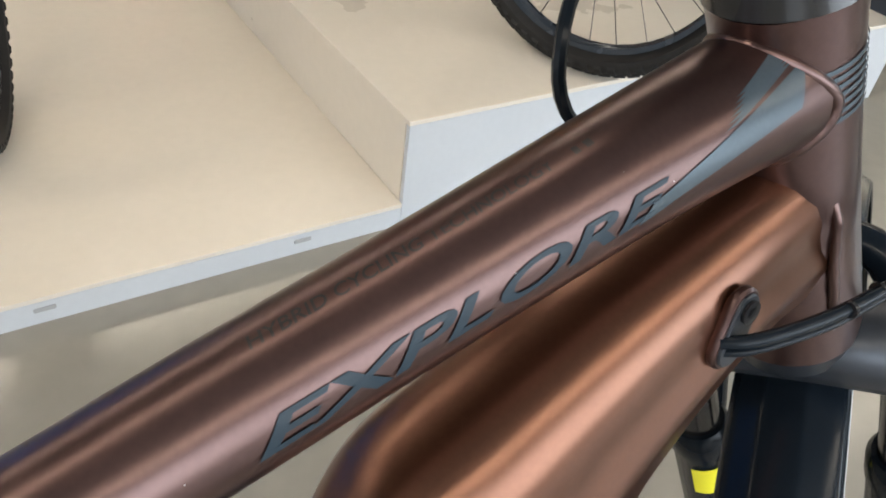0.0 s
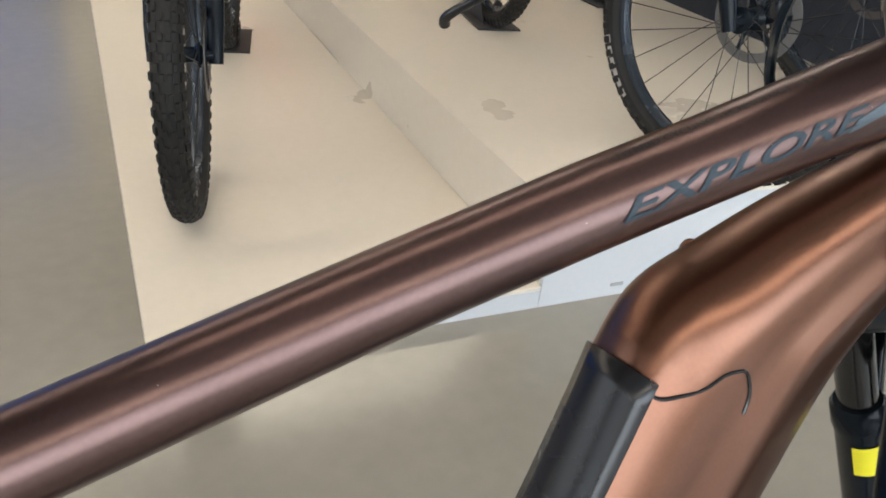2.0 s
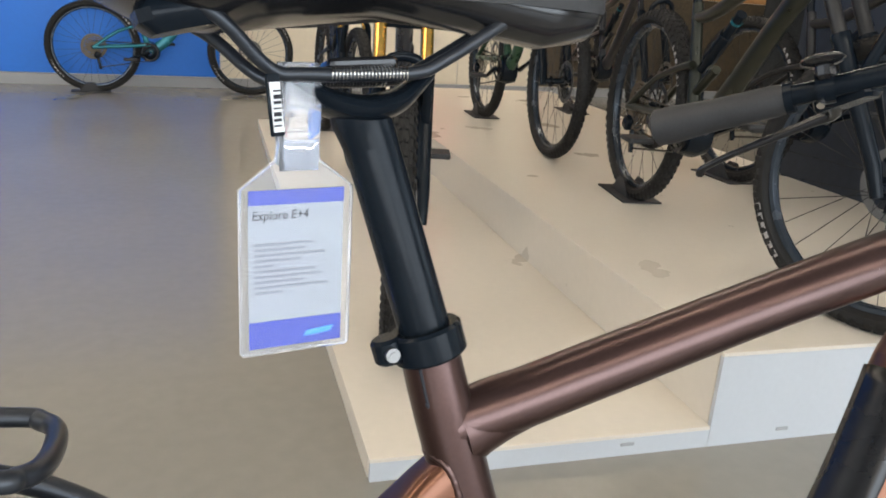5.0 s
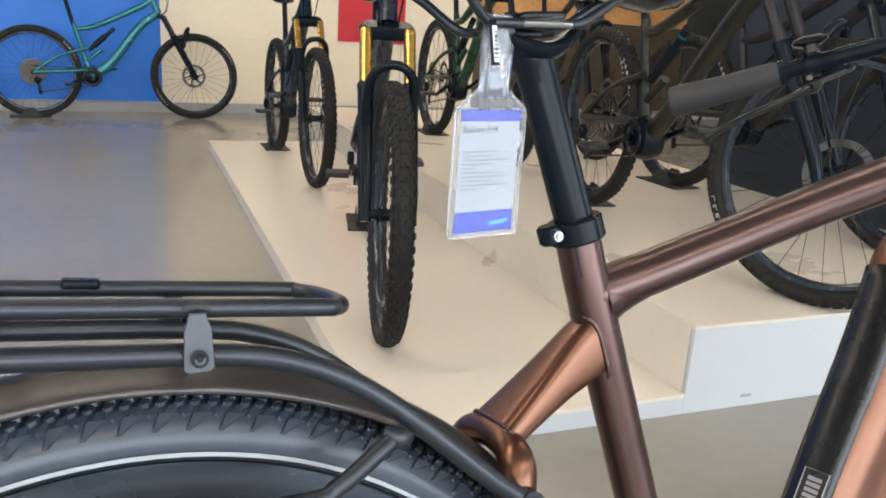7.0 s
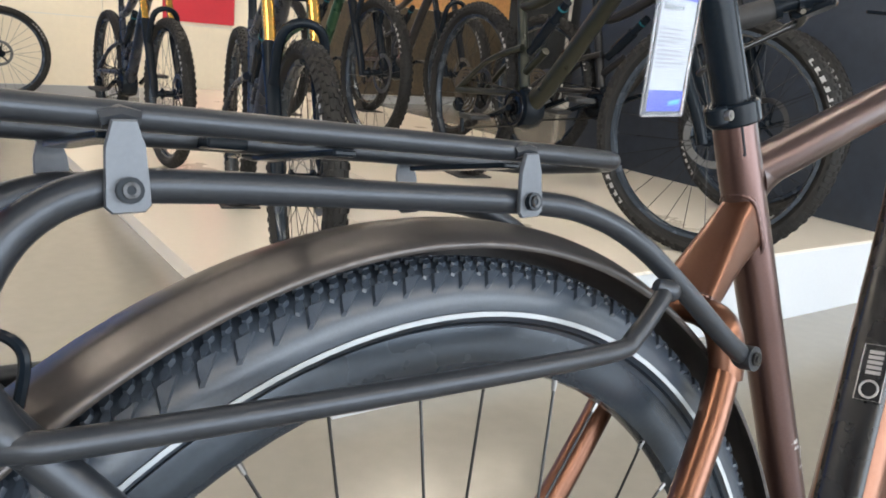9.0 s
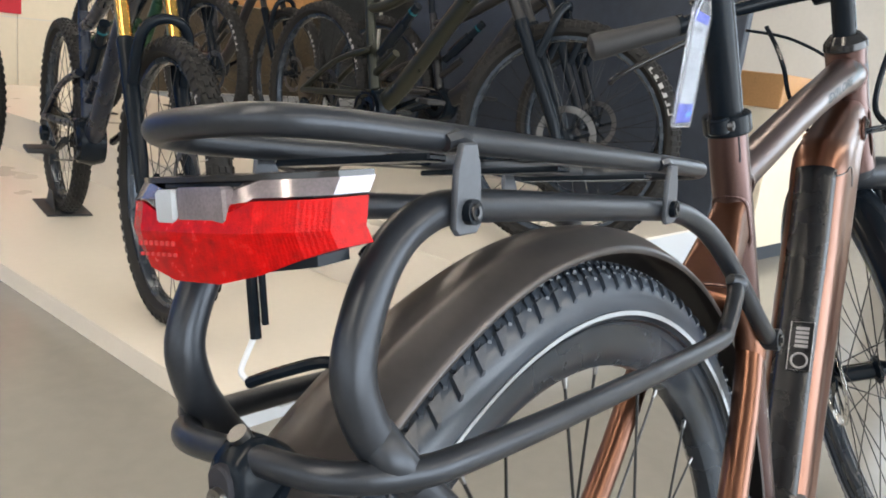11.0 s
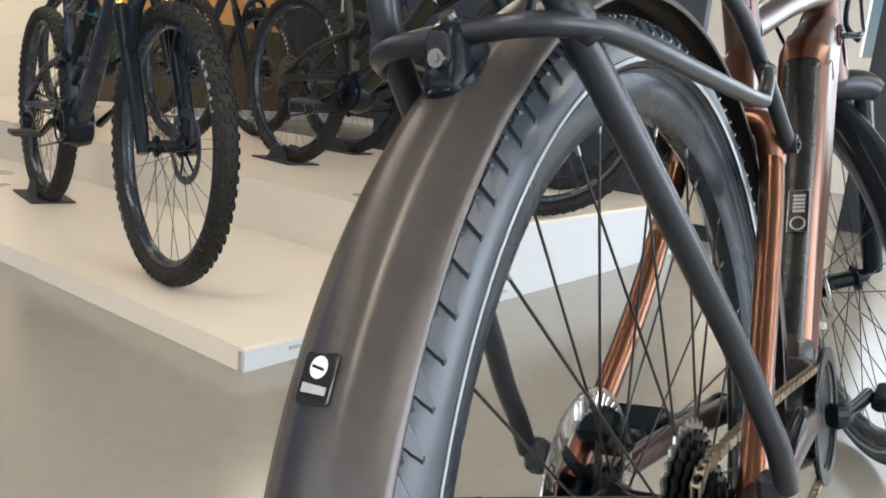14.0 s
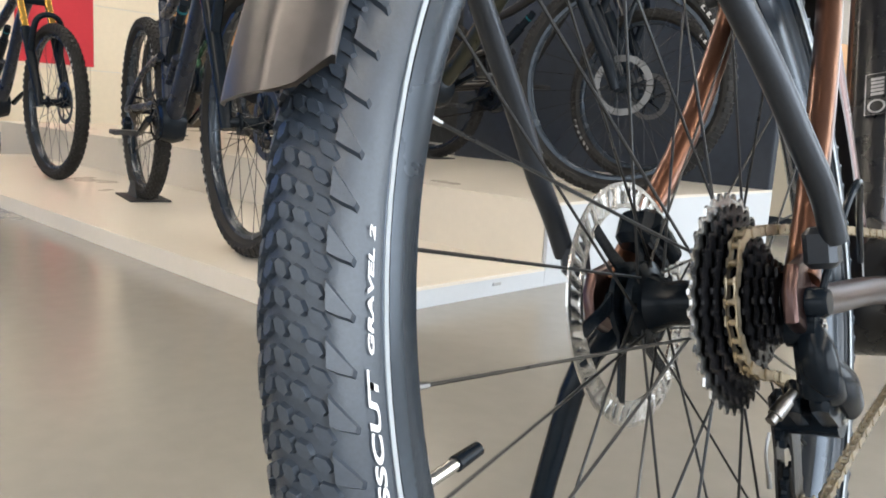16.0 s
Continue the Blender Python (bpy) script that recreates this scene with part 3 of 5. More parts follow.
for x, y, z, turn in ((2.985, 4.66, 0.245, 80), (1.192, 2.920, 0.055, 73), (1.297, 5.02, 0.055, 85), (2.030, 2.440, 0.245, 78), (2.72, 2.70, 0.245, 88), (2.205, 4.44, 0.245, 82), (-0.24, 6.93, 0.0, 0)):
    stand(x, y, z, turn)

# ---- the copper electric bike ----
LEAN_SIDE = -11.8
BIKE = pose(0, 0, 0, LEAN_SIDE, 0, 0)
AXLE = (0.0, 0.0, 0.361)
bike = thing("electric_bike", BIKE, "copper brown electric trekking bike with rear rack standing on the floor", "bicycle")


def tt_at(x):
    """Middle height and radius of the top tube at x."""
    zs = ((0.34, 0.752, 0.0183), (0.40, 0.765, 0.0186), (0.46, 0.780, 0.0190), (0.58, 0.8095, 0.0194), (0.69, 0.8345, 0.0212), (0.76, 0.849, 0.0222), (0.845, 0.8668, 0.0246), (0.90, 0.8765, 0.0272), (0.93, 0.8815, 0.0288))
    for (a, za, ra), (b, zb, rb) in zip(zs, zs[1:]):
        if x <= b or b == 0.93:
            t = (x - a) / (b - a)
            return za + (zb - za) * t, ra + (rb - ra) * t


s = Shape()
xs = [0.354 + 0.03 * i for i in range(20)]
s.tube([(x, 0, tt_at(x)[0]) for x in xs], [tt_at(x)[1] for x in xs], 36, smooth=2)
top_tube = part("top_tube", s, COPPER, bike, "copper brown satin top tube with slate lettering")

s = Shape().tube([(0.3415, 0, 0.806), (0.356, 0, 0.745), (0.402, 0, 0.57), (0.468, 0, 0.315)], [0.0176, 0.0182, 0.0178, 0.0185], 28, smooth=5)
part("seat_tube", s, COPPER, bike)
s = Shape().tube([(0.922, 0, 0.921), (0.932, 0, 0.895), (0.958, 0, 0.828), (0.991, 0, 0.742)], [0.0295, 0.0285, 0.0295, 0.034], 36, smooth=5)
part("head_tube", s, COPPER, bike)

# weld beads, a row of small overlapping scales round each joint
def weld(pts, r=0.0035):
    ps, _ = soften([Vector(p) for p in pts], [1] * len(pts), 6)
    return Shape().tube(ps, [r * (1 + 0.10 * math.sin(2.1 * k)) for k in range(len(ps))], 10)



part("joint_fillet", Shape().tube([(0.360, 0, 0.7515), (0.3665, 0, 0.7535), (0.374, 0, 0.7565), (0.388, 0, 0.7615), (0.408, 0, 0.767)], [0.0242, 0.0232, 0.0220, 0.0206, 0.0190], 36, smooth=5, flat=0.80), COPPER, bike, "smoothed copper weld")
def joint(p, d, r, q, e, R, bead, ripple=0.10):
    """The bead where a tube (point p, direction d, radius r) runs into another (q, e, R)."""
    p, d, q, e = Vector(p), Vector(d).normalized(), Vector(q), Vector(e).normalized()
    u = d.cross(Vector((0, 1, 0))).normalized()
    pts = []
    for k in range(72):
        t = 2 * math.pi * k / 72
        o = p + (u * math.cos(t) + Vector((0, 1, 0)) * math.sin(t)) * r
        w0, w1 = (o - q) - e * (o - q).dot(e), d - e * d.dot(e)
        b2, c2, a2 = w0.dot(w1), w0.dot(w0) - R * R, w1.dot(w1)
        s = (-b2 - math.sqrt(max(0.0, b2 * b2 - a2 * c2))) / a2
        pts.append(o + d * s)
    return Shape().tube(pts, [bead * (1 + ripple * math.sin(2.1 * k)) for k in range(72)], 10, loop=True)


HT_DIR, ST_DIR = (0.026, 0, -0.067), (0.046, 0, -0.175)

part("weld_bead", joint((0.80, 0, 0.8575), (0.093, 0, 0.0165), 0.0270, (0.932, 0, 0.895), HT_DIR, 0.0283, 0.0030, 0.04), COPPER, bike, "polished copper weld")

part("weld_bead", weld([(0.947, -0.022, 0.838), (0.951, -0.0285, 0.825), (0.957, -0.030, 0.80), (0.966, -0.031, 0.775), (0.973, -0.029, 0.758)], 0.0024), COPPER, bike, "rippled copper weld bead")
for sy in (-1, 1):
    part("weld_bead", weld([(0.3405, 0.0, 0.7400), (0.3425, 0.007 * sy, 0.7395), (0.3475, 0.0132 * sy, 0.7355), (0.3522, 0.0150 * sy, 0.726), (0.3562, 0.0155 * sy, 0.712), (0.3602, 0.0155 * sy, 0.697), (0.3615, 0.012 * sy, 0.689)], 0.0025), COPPER, bike, "rippled copper weld bead")

# down tube: skin over rings between an upper and a lower line; the battery sits in it
DT = (((0.958, 0.850), (0.990, 0.752), 0.026), ((0.900, 0.840), (0.945, 0.754), 0.031), ((0.835, 0.822), (0.911, 0.739), 0.034), ((0.772, 0.800), (0.884, 0.716), 0.037),
      ((0.735, 0.785), (0.870, 0.698), 0.039), ((0.714, 0.763), (0.851, 0.668), 0.039), ((0.697, 0.728), (0.815, 0.609), 0.038), ((0.666, 0.665), (0.764, 0.548), 0.038),
      ((0.620, 0.585), (0.716, 0.483), 0.037), ((0.575, 0.500), (0.660, 0.420), 0.036), ((0.530, 0.415), (0.600, 0.345), 0.036), ((0.490, 0.340), (0.545, 0.270), 0.036))
# half of the tube's outline: share of the height, share of the width
DT_SIDE = ((1.0, 0.0), (0.985, 0.30), (0.94, 0.52), (0.88, 0.66), (0.68, 0.87), (0.50, 0.925), (0.34, 0.915), (0.16, 0.935), (0.02, 0.995), (-0.08, 1.0), (-0.20, 0.93), (-0.45, 0.80), (-0.70, 0.58), (-0.90, 0.32), (-1.0, 0.0))


def dt_ring(u, l, w):
    u, l = Vector((u[0], 0, u[1])), Vector((l[0], 0, l[1]))
    mid, h = (u + l) / 2, (u - l) / 2
    side = [(*q, -1) for q in DT_SIDE] + [(*q, 1) for q in DT_SIDE[-2:0:-1]]
    return [mid + h * q + Vector((0, sy * w * k, 0)) for q, k, sy in side]


def dt_mix(i, t):
    """The down tube's measures between two of its stations."""
    o, a, b, c = (DT[max(0, min(len(DT) - 1, i + k))] for k in (-1, 0, 1, 2))

    def blend(p, q, r, s):
        return q + ((r - p) * t + (p * 2 - q * 5 + r * 4 - s) * t * t + (q * 3 - p - r * 3 + s) * t ** 3) * 0.5

    return tuple(blend(*(Vector(m[k]) for m in (o, a, b, c))) for k in (0, 1)) + (blend(o[2], a[2], b[2], c[2]),)


up_rows = [dt_ring(*dt_mix(i, k / 4)) for i in range(5) for k in range(4)] + [dt_ring(*DT[5])]
part("down_tube_shell", Shape().grid(up_rows), COPPER_LIT, bike, "copper moulded upper down tube, coloured as if lit")
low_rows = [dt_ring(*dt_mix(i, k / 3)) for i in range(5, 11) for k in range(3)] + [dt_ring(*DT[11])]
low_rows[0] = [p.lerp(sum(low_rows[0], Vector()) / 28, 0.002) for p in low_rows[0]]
part("down_tube", Shape().grid(low_rows), COPPER_LIT, bike)
# seam between shell and lower tube
def dt_point(at, station, out=1.0):
    """A point on the right-hand skin of the down tube: place round it, place along it."""
    i, j = min(int(station), 10), min(int(at), 13)
    r = dt_ring(*dt_mix(i, station - i))
    mid = sum(r, Vector()) / 28
    return mid + (r[j].lerp(r[j + 1], at - j) - mid) * out


part("seam", Shape().tube([dt_point(k, n, 1.001) for k, n in ((0, 5.35), (1.5, 5.42), (3.1, 5.5), (3.7, 5.3), (4.3, 5.05), (4.7, 4.78), (5.1, 4.62), (5.6, 4.55), (6.1, 4.66), (6.5, 4.85), (6.7, 5.08))], 0.0011, 8, smooth=5), BLACK_GLOSS, bike, "dark shadow gap round the battery bay")
part("cable_boss", Shape().ball((0.776, 0.022, 0.7895), (0.006, 0.006, 0.008), 20, 10), COPPER_LIT, bike, "small copper boss")
# battery cover: a shield over the upper side
rows = []
for i in range(5, 11):
    for k in range(3):
        if i == 5 and k < 1:
            continue
        u, l, w = dt_mix(i, k / 3)
        ring = dt_ring(u, l, w)
        mid = sum(ring, Vector()) / 28
        rows.append([mid + (ring[q % 28] - mid) * (1.010 if abs(q) < 3 else 1.002) for q in (-2, -1, 0, 1, 2, 3)])
battery = part("battery_cover", Shape().grid(rows, around=False), BATTERY, bike, "dark satin battery cover")
solid = battery.modifiers.new("thickness", "SOLIDIFY")
solid.thickness, solid.offset = 0.003, -1
# charge gauge on the battery
u, l, w = dt_mix(8, 0.55)
ub, lb, wb = dt_mix(8, 0.0)
along = (Vector((ub[0], 0, ub[1])) - Vector((u[0], 0, u[1]))).normalized()
out = Vector((-along.z, 0, along.x))
gauge_m = Matrix.Translation(Vector((u[0], 0, u[1])) + out * 0.0055 + Vector((0, -0.012, 0))) @ Matrix((( 0, along.x, out.x, 0), (-1, 0, 0, 0), (0, along.z, out.z, 0), (0, 0, 0, 1)))
gauge = part("charge_gauge", Shape().prism([(-0.012, -0.031), (0.012, -0.031), (0.014, -0.028), (0.014, 0.028), (0.012, 0.031), (-0.012, 0.031), (-0.014, 0.028), (-0.014, -0.028)], gauge_m, 0.003, 0.0008), BATTERY, bike, "charge gauge with grey bars and frame")
g = Shape()
for k in range(5):
    g.prism([(-0.007, 0.000 + 0.0055 * k), (0.008, 0.000 + 0.0055 * k), (0.008, 0.0038 + 0.0055 * k), (-0.007, 0.0038 + 0.0055 * k)], gauge_m @ pose(0, -0.002, 0.0016), 0.0006)
part("gauge_bar", g, GREY_INK, gauge)
part("gauge_button", Shape().tube([gauge_m @ Vector((0.009 * math.cos(radians(a)), -0.018 + 0.009 * math.sin(radians(a)), 0.0016)) for a in range(0, 360, 24)], 0.0013, 6, loop=True), GREY_INK, gauge)
part("gauge_frame", Shape().tube([gauge_m @ Vector(p) for p in ((-0.013, -0.030, 0.0015), (0.013, -0.030, 0.0015), (0.013, 0.030, 0.0015), (-0.013, 0.030, 0.0015))], 0.0007, 5, loop=True), GREY_INK, gauge)

# cable port on the head of the down tube
pm = Matrix.Translation((0.880, -0.0330, 0.80)) @ Euler((radians(90), 0, 0)).to_matrix().to_4x4() @ pose(0, 0, 0, 0, 0, -20) @ Matrix.Scale(0.82, 4)
oval = [(0.0088 * math.cos(radians(a)), (0.011 if math.sin(radians(a)) > 0 else -0.011) + 0.0088 * math.sin(radians(a))) for a in range(5, 365, 15)]
port = part("cable_port", Shape().prism([(x * 1.22, y * 1.12) for x, y in oval], pm, 0.006, 0.0015), COPPER, bike, "copper rimmed cable port")
part("port_plate", Shape().prism(oval, pm @ pose(0, 0, 0.002), 0.005, 0.0008), CHARCOAL, port)
part("bolt", Shape().rod(pm @ Vector((0, 0.011, 0.003)), pm @ Vector((0, 0.011, 0.0065)), 0.0052).rod(pm @ Vector((0, 0.011, 0.004)), pm @ Vector((0, 0.011, 0.0075)), 0.0024, None, 6), BLACK_GLOSS, port)
for k, (dx, dz, r) in enumerate(((0, 0, 0.0030), (0.002, -0.005, 0.0018))):
    part("cable", Shape().tube([(0.872, -0.034, 0.797 + dz), (0.885, -0.045, 0.800 + dz), (0.93, -0.055, 0.803 + dz), (0.985, -0.058, 0.812 + dz * 0.5), (1.05, -0.05, 0.85), (1.08, -0.045, 0.93), (1.03, -0.05 - 0.03 * k, 1.02)], r, 10, smooth=6), BLACK, bike)
g = Shape()
for x, z in ((0.925, 0.8027), (0.945, 0.8045), (0.965, 0.808)):
    g.tube([(x - 0.001, -0.0555, z), (x + 0.001, -0.0555, z)], 0.0036, 10)
part("cable_band", g, BLACK_GLOSS, bike)

# seat post, clamp, saddle
part("seat_post", Shape().tube([(0.350, 0, 0.777), (0.3375, 0, 0.822), (0.3065, 0, 0.930)], 0.0153, 28), BLACK, bike, "black anodised seat post")
part("seat_tube_slot", Shape().tube([(0.3325, -0.0128, 0.795), (0.3372, -0.0128, 0.774)], 0.0014, 8).ball((0.3375, -0.0127, 0.773), (0.0022, 0.0016, 0.0022), 10, 6), INK, bike, "dark slot under the clamp")
axis = Vector((0.029, 0, -0.107)).normalized()
cm = Matrix.Translation((0.3415, 0, 0.8075)) @ axis.to_track_quat("Z", "Y").to_matrix().to_4x4()
ring = [(0.0218 * math.cos(radians(a)), 0.0218 * math.sin(radians(a))) for a in range(0, 360, 10)]
clamp = part("seat_clamp", Shape().prism(ring, cm, 0.019, 0.0018), BLACK, bike, "black seat clamp with steel bolt")
part("clamp_ear", Shape().prism([(0.010 * math.cos(radians(q)), 0.0095 * math.sin(radians(q)) ) for q in range(0, 360, 20)], Matrix.Translation((0.3175, 0, 0.8045)) @ axis.to_track_quat("Z", "Y").to_matrix().to_4x4(), 0.015, 0.002), BLACK, clamp)
part("clamp_bolt", Shape().rod((0.3165, -0.009, 0.8040), (0.3165, -0.0135, 0.8040), 0.0042).rod((0.3165, -0.0135, 0.8040), (0.3165, -0.0143, 0.8040), 0.0021, None, 6), BOLT, clamp)
g = Shape().tube([(0.3095, 0, 0.920), (0.306, 0, 0.929), (0.3035, 0, 0.937), (0.303, 0, 0.943)], [0.0154, 0.0160, 0.0172, 0.016], 24, smooth=3)
g.tube([(0.262, 0, 0.9575), (0.272, 0, 0.9515), (0.286, 0, 0.9435), (0.304, 0, 0.9400), (0.321, 0, 0.9445), (0.333, 0, 0.9530), (0.342, 0, 0.9605)], [0.004, 0.0055, 0.0075, 0.0085, 0.0075, 0.0055, 0.004], 16, smooth=5, flat=3.0)
part("seat_post_head", g, BLACK, bike, "black forged seat post clamp head")
part("clamp_plate", Shape().box((0.300, 0, 0.963), (0.036, 0.05, 0.006), 0.002, (0, -4, 0)), BLACK_GLOSS, bike)
saddle = part("saddle", Shape().grid(oval_rows(((0.158, 0.028, 1.016, 0.008), (0.168, 0.056, 1.012, 0.018), (0.190, 0.070, 1.008, 0.025), (0.225, 0.066, 1.004, 0.026), (0.262, 0.052, 1.003, 0.020), (0.31, 0.034, 1.004, 0.015), (0.36, 0.026, 1.003, 0.018), (0.41, 0.0235, 0.998, 0.021), (0.44, 0.018, 0.998, 0.016), (0.450, 0.009, 0.999, 0.008)), 0, 360, 28)), BLACK_GLOSS, bike, "black padded saddle with glossy shell")
part("saddle_cover", Shape().grid(oval_rows(((0.147, 0.026, 1.014, 0.016), (0.156, 0.064, 1.008, 0.036), (0.185, 0.0785, 1.004, 0.044), (0.235, 0.0755, 0.997, 0.048), (0.285, 0.056, 0.997, 0.044), (0.335, 0.038, 1.000, 0.038), (0.39, 0.029, 1.001, 0.035), (0.43, 0.0245, 1.000, 0.033), (0.446, 0.016, 1.000, 0.028), (0.453, 0.006, 1.004, 0.018)), -8, 188, 22), around=False), GRIP, saddle, "matt grey saddle cover")
part("saddle_clip", Shape().box((0.212, -0.022, 0.984), (0.046, 0.030, 0.018), 0.006, (0, -14, 8)), BLACK, saddle)
for sy in (-1, 1):
    part("saddle_rail", Shape().tube([(0.205, 0.036 * sy, 0.992), (0.228, 0.032 * sy, 0.980), (0.252, 0.022 * sy, 0.9585), (0.272, 0.021 * sy, 0.9565), (0.325, 0.021 * sy, 0.9585), (0.345, 0.020 * sy, 0.966), (0.385, 0.014 * sy, 0.990)], 0.0036, 12, smooth=6), CHARCOAL, saddle, "grey steel saddle rail")
    rings = Shape()
    for k in range(22):
        rings.lathe([(0.0037, -0.0005), (0.0041, 0.0), (0.0037, 0.0005)], 10, closed=False)
        for q in range(-30, 0):
            vx, vy, vz = rings.v[q]
            rings.v[q] = (0.283 + 0.0019 * k + vy, 0.021 * sy + vx, 0.9568 + 0.00007 * k + vz)
    part("rail_knurling", rings, STEEL, saddle)
hang = part("saddle_tag", Shape().box((0.252, -0.034, 0.940), (0.009, 0.002, 0.030), 0.0006, (0, -6, 35)), BLACK, saddle, "black hanging tag with white barcode")
part("barcode_label", Shape().box((0.2527, -0.0352, 0.939), (0.0065, 0.0006, 0.024), 0, (0, -6, 35)), WHITE_INK, hang)
for k in range(7):
    part("barcode_bar", Shape().box((0.2530, -0.0357, 0.930 + 0.0028 * k), (0.0048, 0.0004, 0.0008 + 0.0006 * (k % 3)), 0, (0, -6, 35)), INK, hang)

# seat stays: one wide tube that splits into two
def slab(stations, n=28, power=3.2):
    """A bar of soft-cornered section along points in the bike's plane: x, z, half width, half height."""
    rows = []
    for i, (x, z, w, h) in enumerate(stations):
        a, b = stations[max(0, i - 1)], stations[min(len(stations) - 1, i + 1)]
        d = Vector((b[0] - a[0], 0, b[1] - a[1])).normalized()
        up = Vector((-d.z, 0, d.x)) if d.x > 0 else Vector((d.z, 0, -d.x))
        ring = []
        for k in range(n):
            c, q = math.cos(2 * math.pi * k / n), math.sin(2 * math.pi * k / n)
            c, q = (math.copysign(abs(v) ** (2 / power), v) for v in (c, q))
            ring.append(Vector((x, 0, z)) + Vector((0, w * c, 0)) + up * (h * q))
        rows.append(ring)
    return Shape().grid(rows)


YOKE = ((0.362, 0.7190, 0.0155, 0.0250), (0.342, 0.7080, 0.0168, 0.0215), (0.320, 0.6945, 0.0198, 0.0172), (0.299, 0.6810, 0.0232, 0.0140), (0.280, 0.6685, 0.0262, 0.0118), (0.265, 0.6585, 0.0285, 0.0105))
part("seat_stay_yoke", slab(YOKE, 40, 4.0), COPPER_LIT, bike, "tapered copper seat stay yoke", 24)
part("stay_bridge", Shape().tube([(0.256, -0.0445, 0.610), (0.2595, -0.0435, 0.630), (0.263, -0.036, 0.648), (0.264, -0.016, 0.6565), (0.264, 0.016, 0.6565), (0.263, 0.036, 0.648), (0.2595, 0.0435, 0.630), (0.256, 0.0445, 0.610)], [0.0122, 0.0134, 0.0134, 0.0115, 0.0115, 0.0134, 0.0134, 0.0122], 18, smooth=5), COPPER_LIT, bike, "copper arch over the tyre")
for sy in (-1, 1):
    part("seat_stay", Shape().tube([(0.257, 0.0440 * sy, 0.618), (0.226, 0.048 * sy, 0.575), (0.15, 0.055 * sy, 0.492), (0.06, 0.064 * sy, 0.413), (0.012, 0.069 * sy, 0.372)], [0.0112, 0.0112, 0.0110, 0.0105, 0.012], 20, smooth=5), COPPER_LIT, bike)
    part("chain_stay", Shape().tube([(0.445, 0.032 * sy, 0.315), (0.40, 0.046 * sy, 0.318), (0.25, 0.056 * sy, 0.336), (0.10, 0.064 * sy, 0.350), (0.01, 0.069 * sy, 0.361)], [0.017, 0.015, 0.013, 0.012, 0.013], 18, smooth=5), COPPER, bike)
    g = Shape().prism([(-0.022, -0.012), (0.0, -0.024), (0.03, -0.016), (0.034, 0.008), (0.018, 0.028), (-0.012, 0.024), (-0.022, 0.008)], Matrix.Translation((0.0, 0.071 * sy, 0.363)) @ Euler((radians(90), 0, 0)).to_matrix().to_4x4(), 0.009, 0.002)
    part("dropout", g, COPPER, bike)
yoke_end = slab(((0.268, 0.6605, 0.0285, 0.0106), (0.264, 0.658, 0.0288, 0.0105)), 72, 4.0).v[:72]
part("weld_bead", Shape().tube(yoke_end, [0.0019 * (1 + 0.2 * math.sin(2.1 * k)) for k in range(72)], 8, loop=True), COPPER, bike, "rippled copper weld bead")



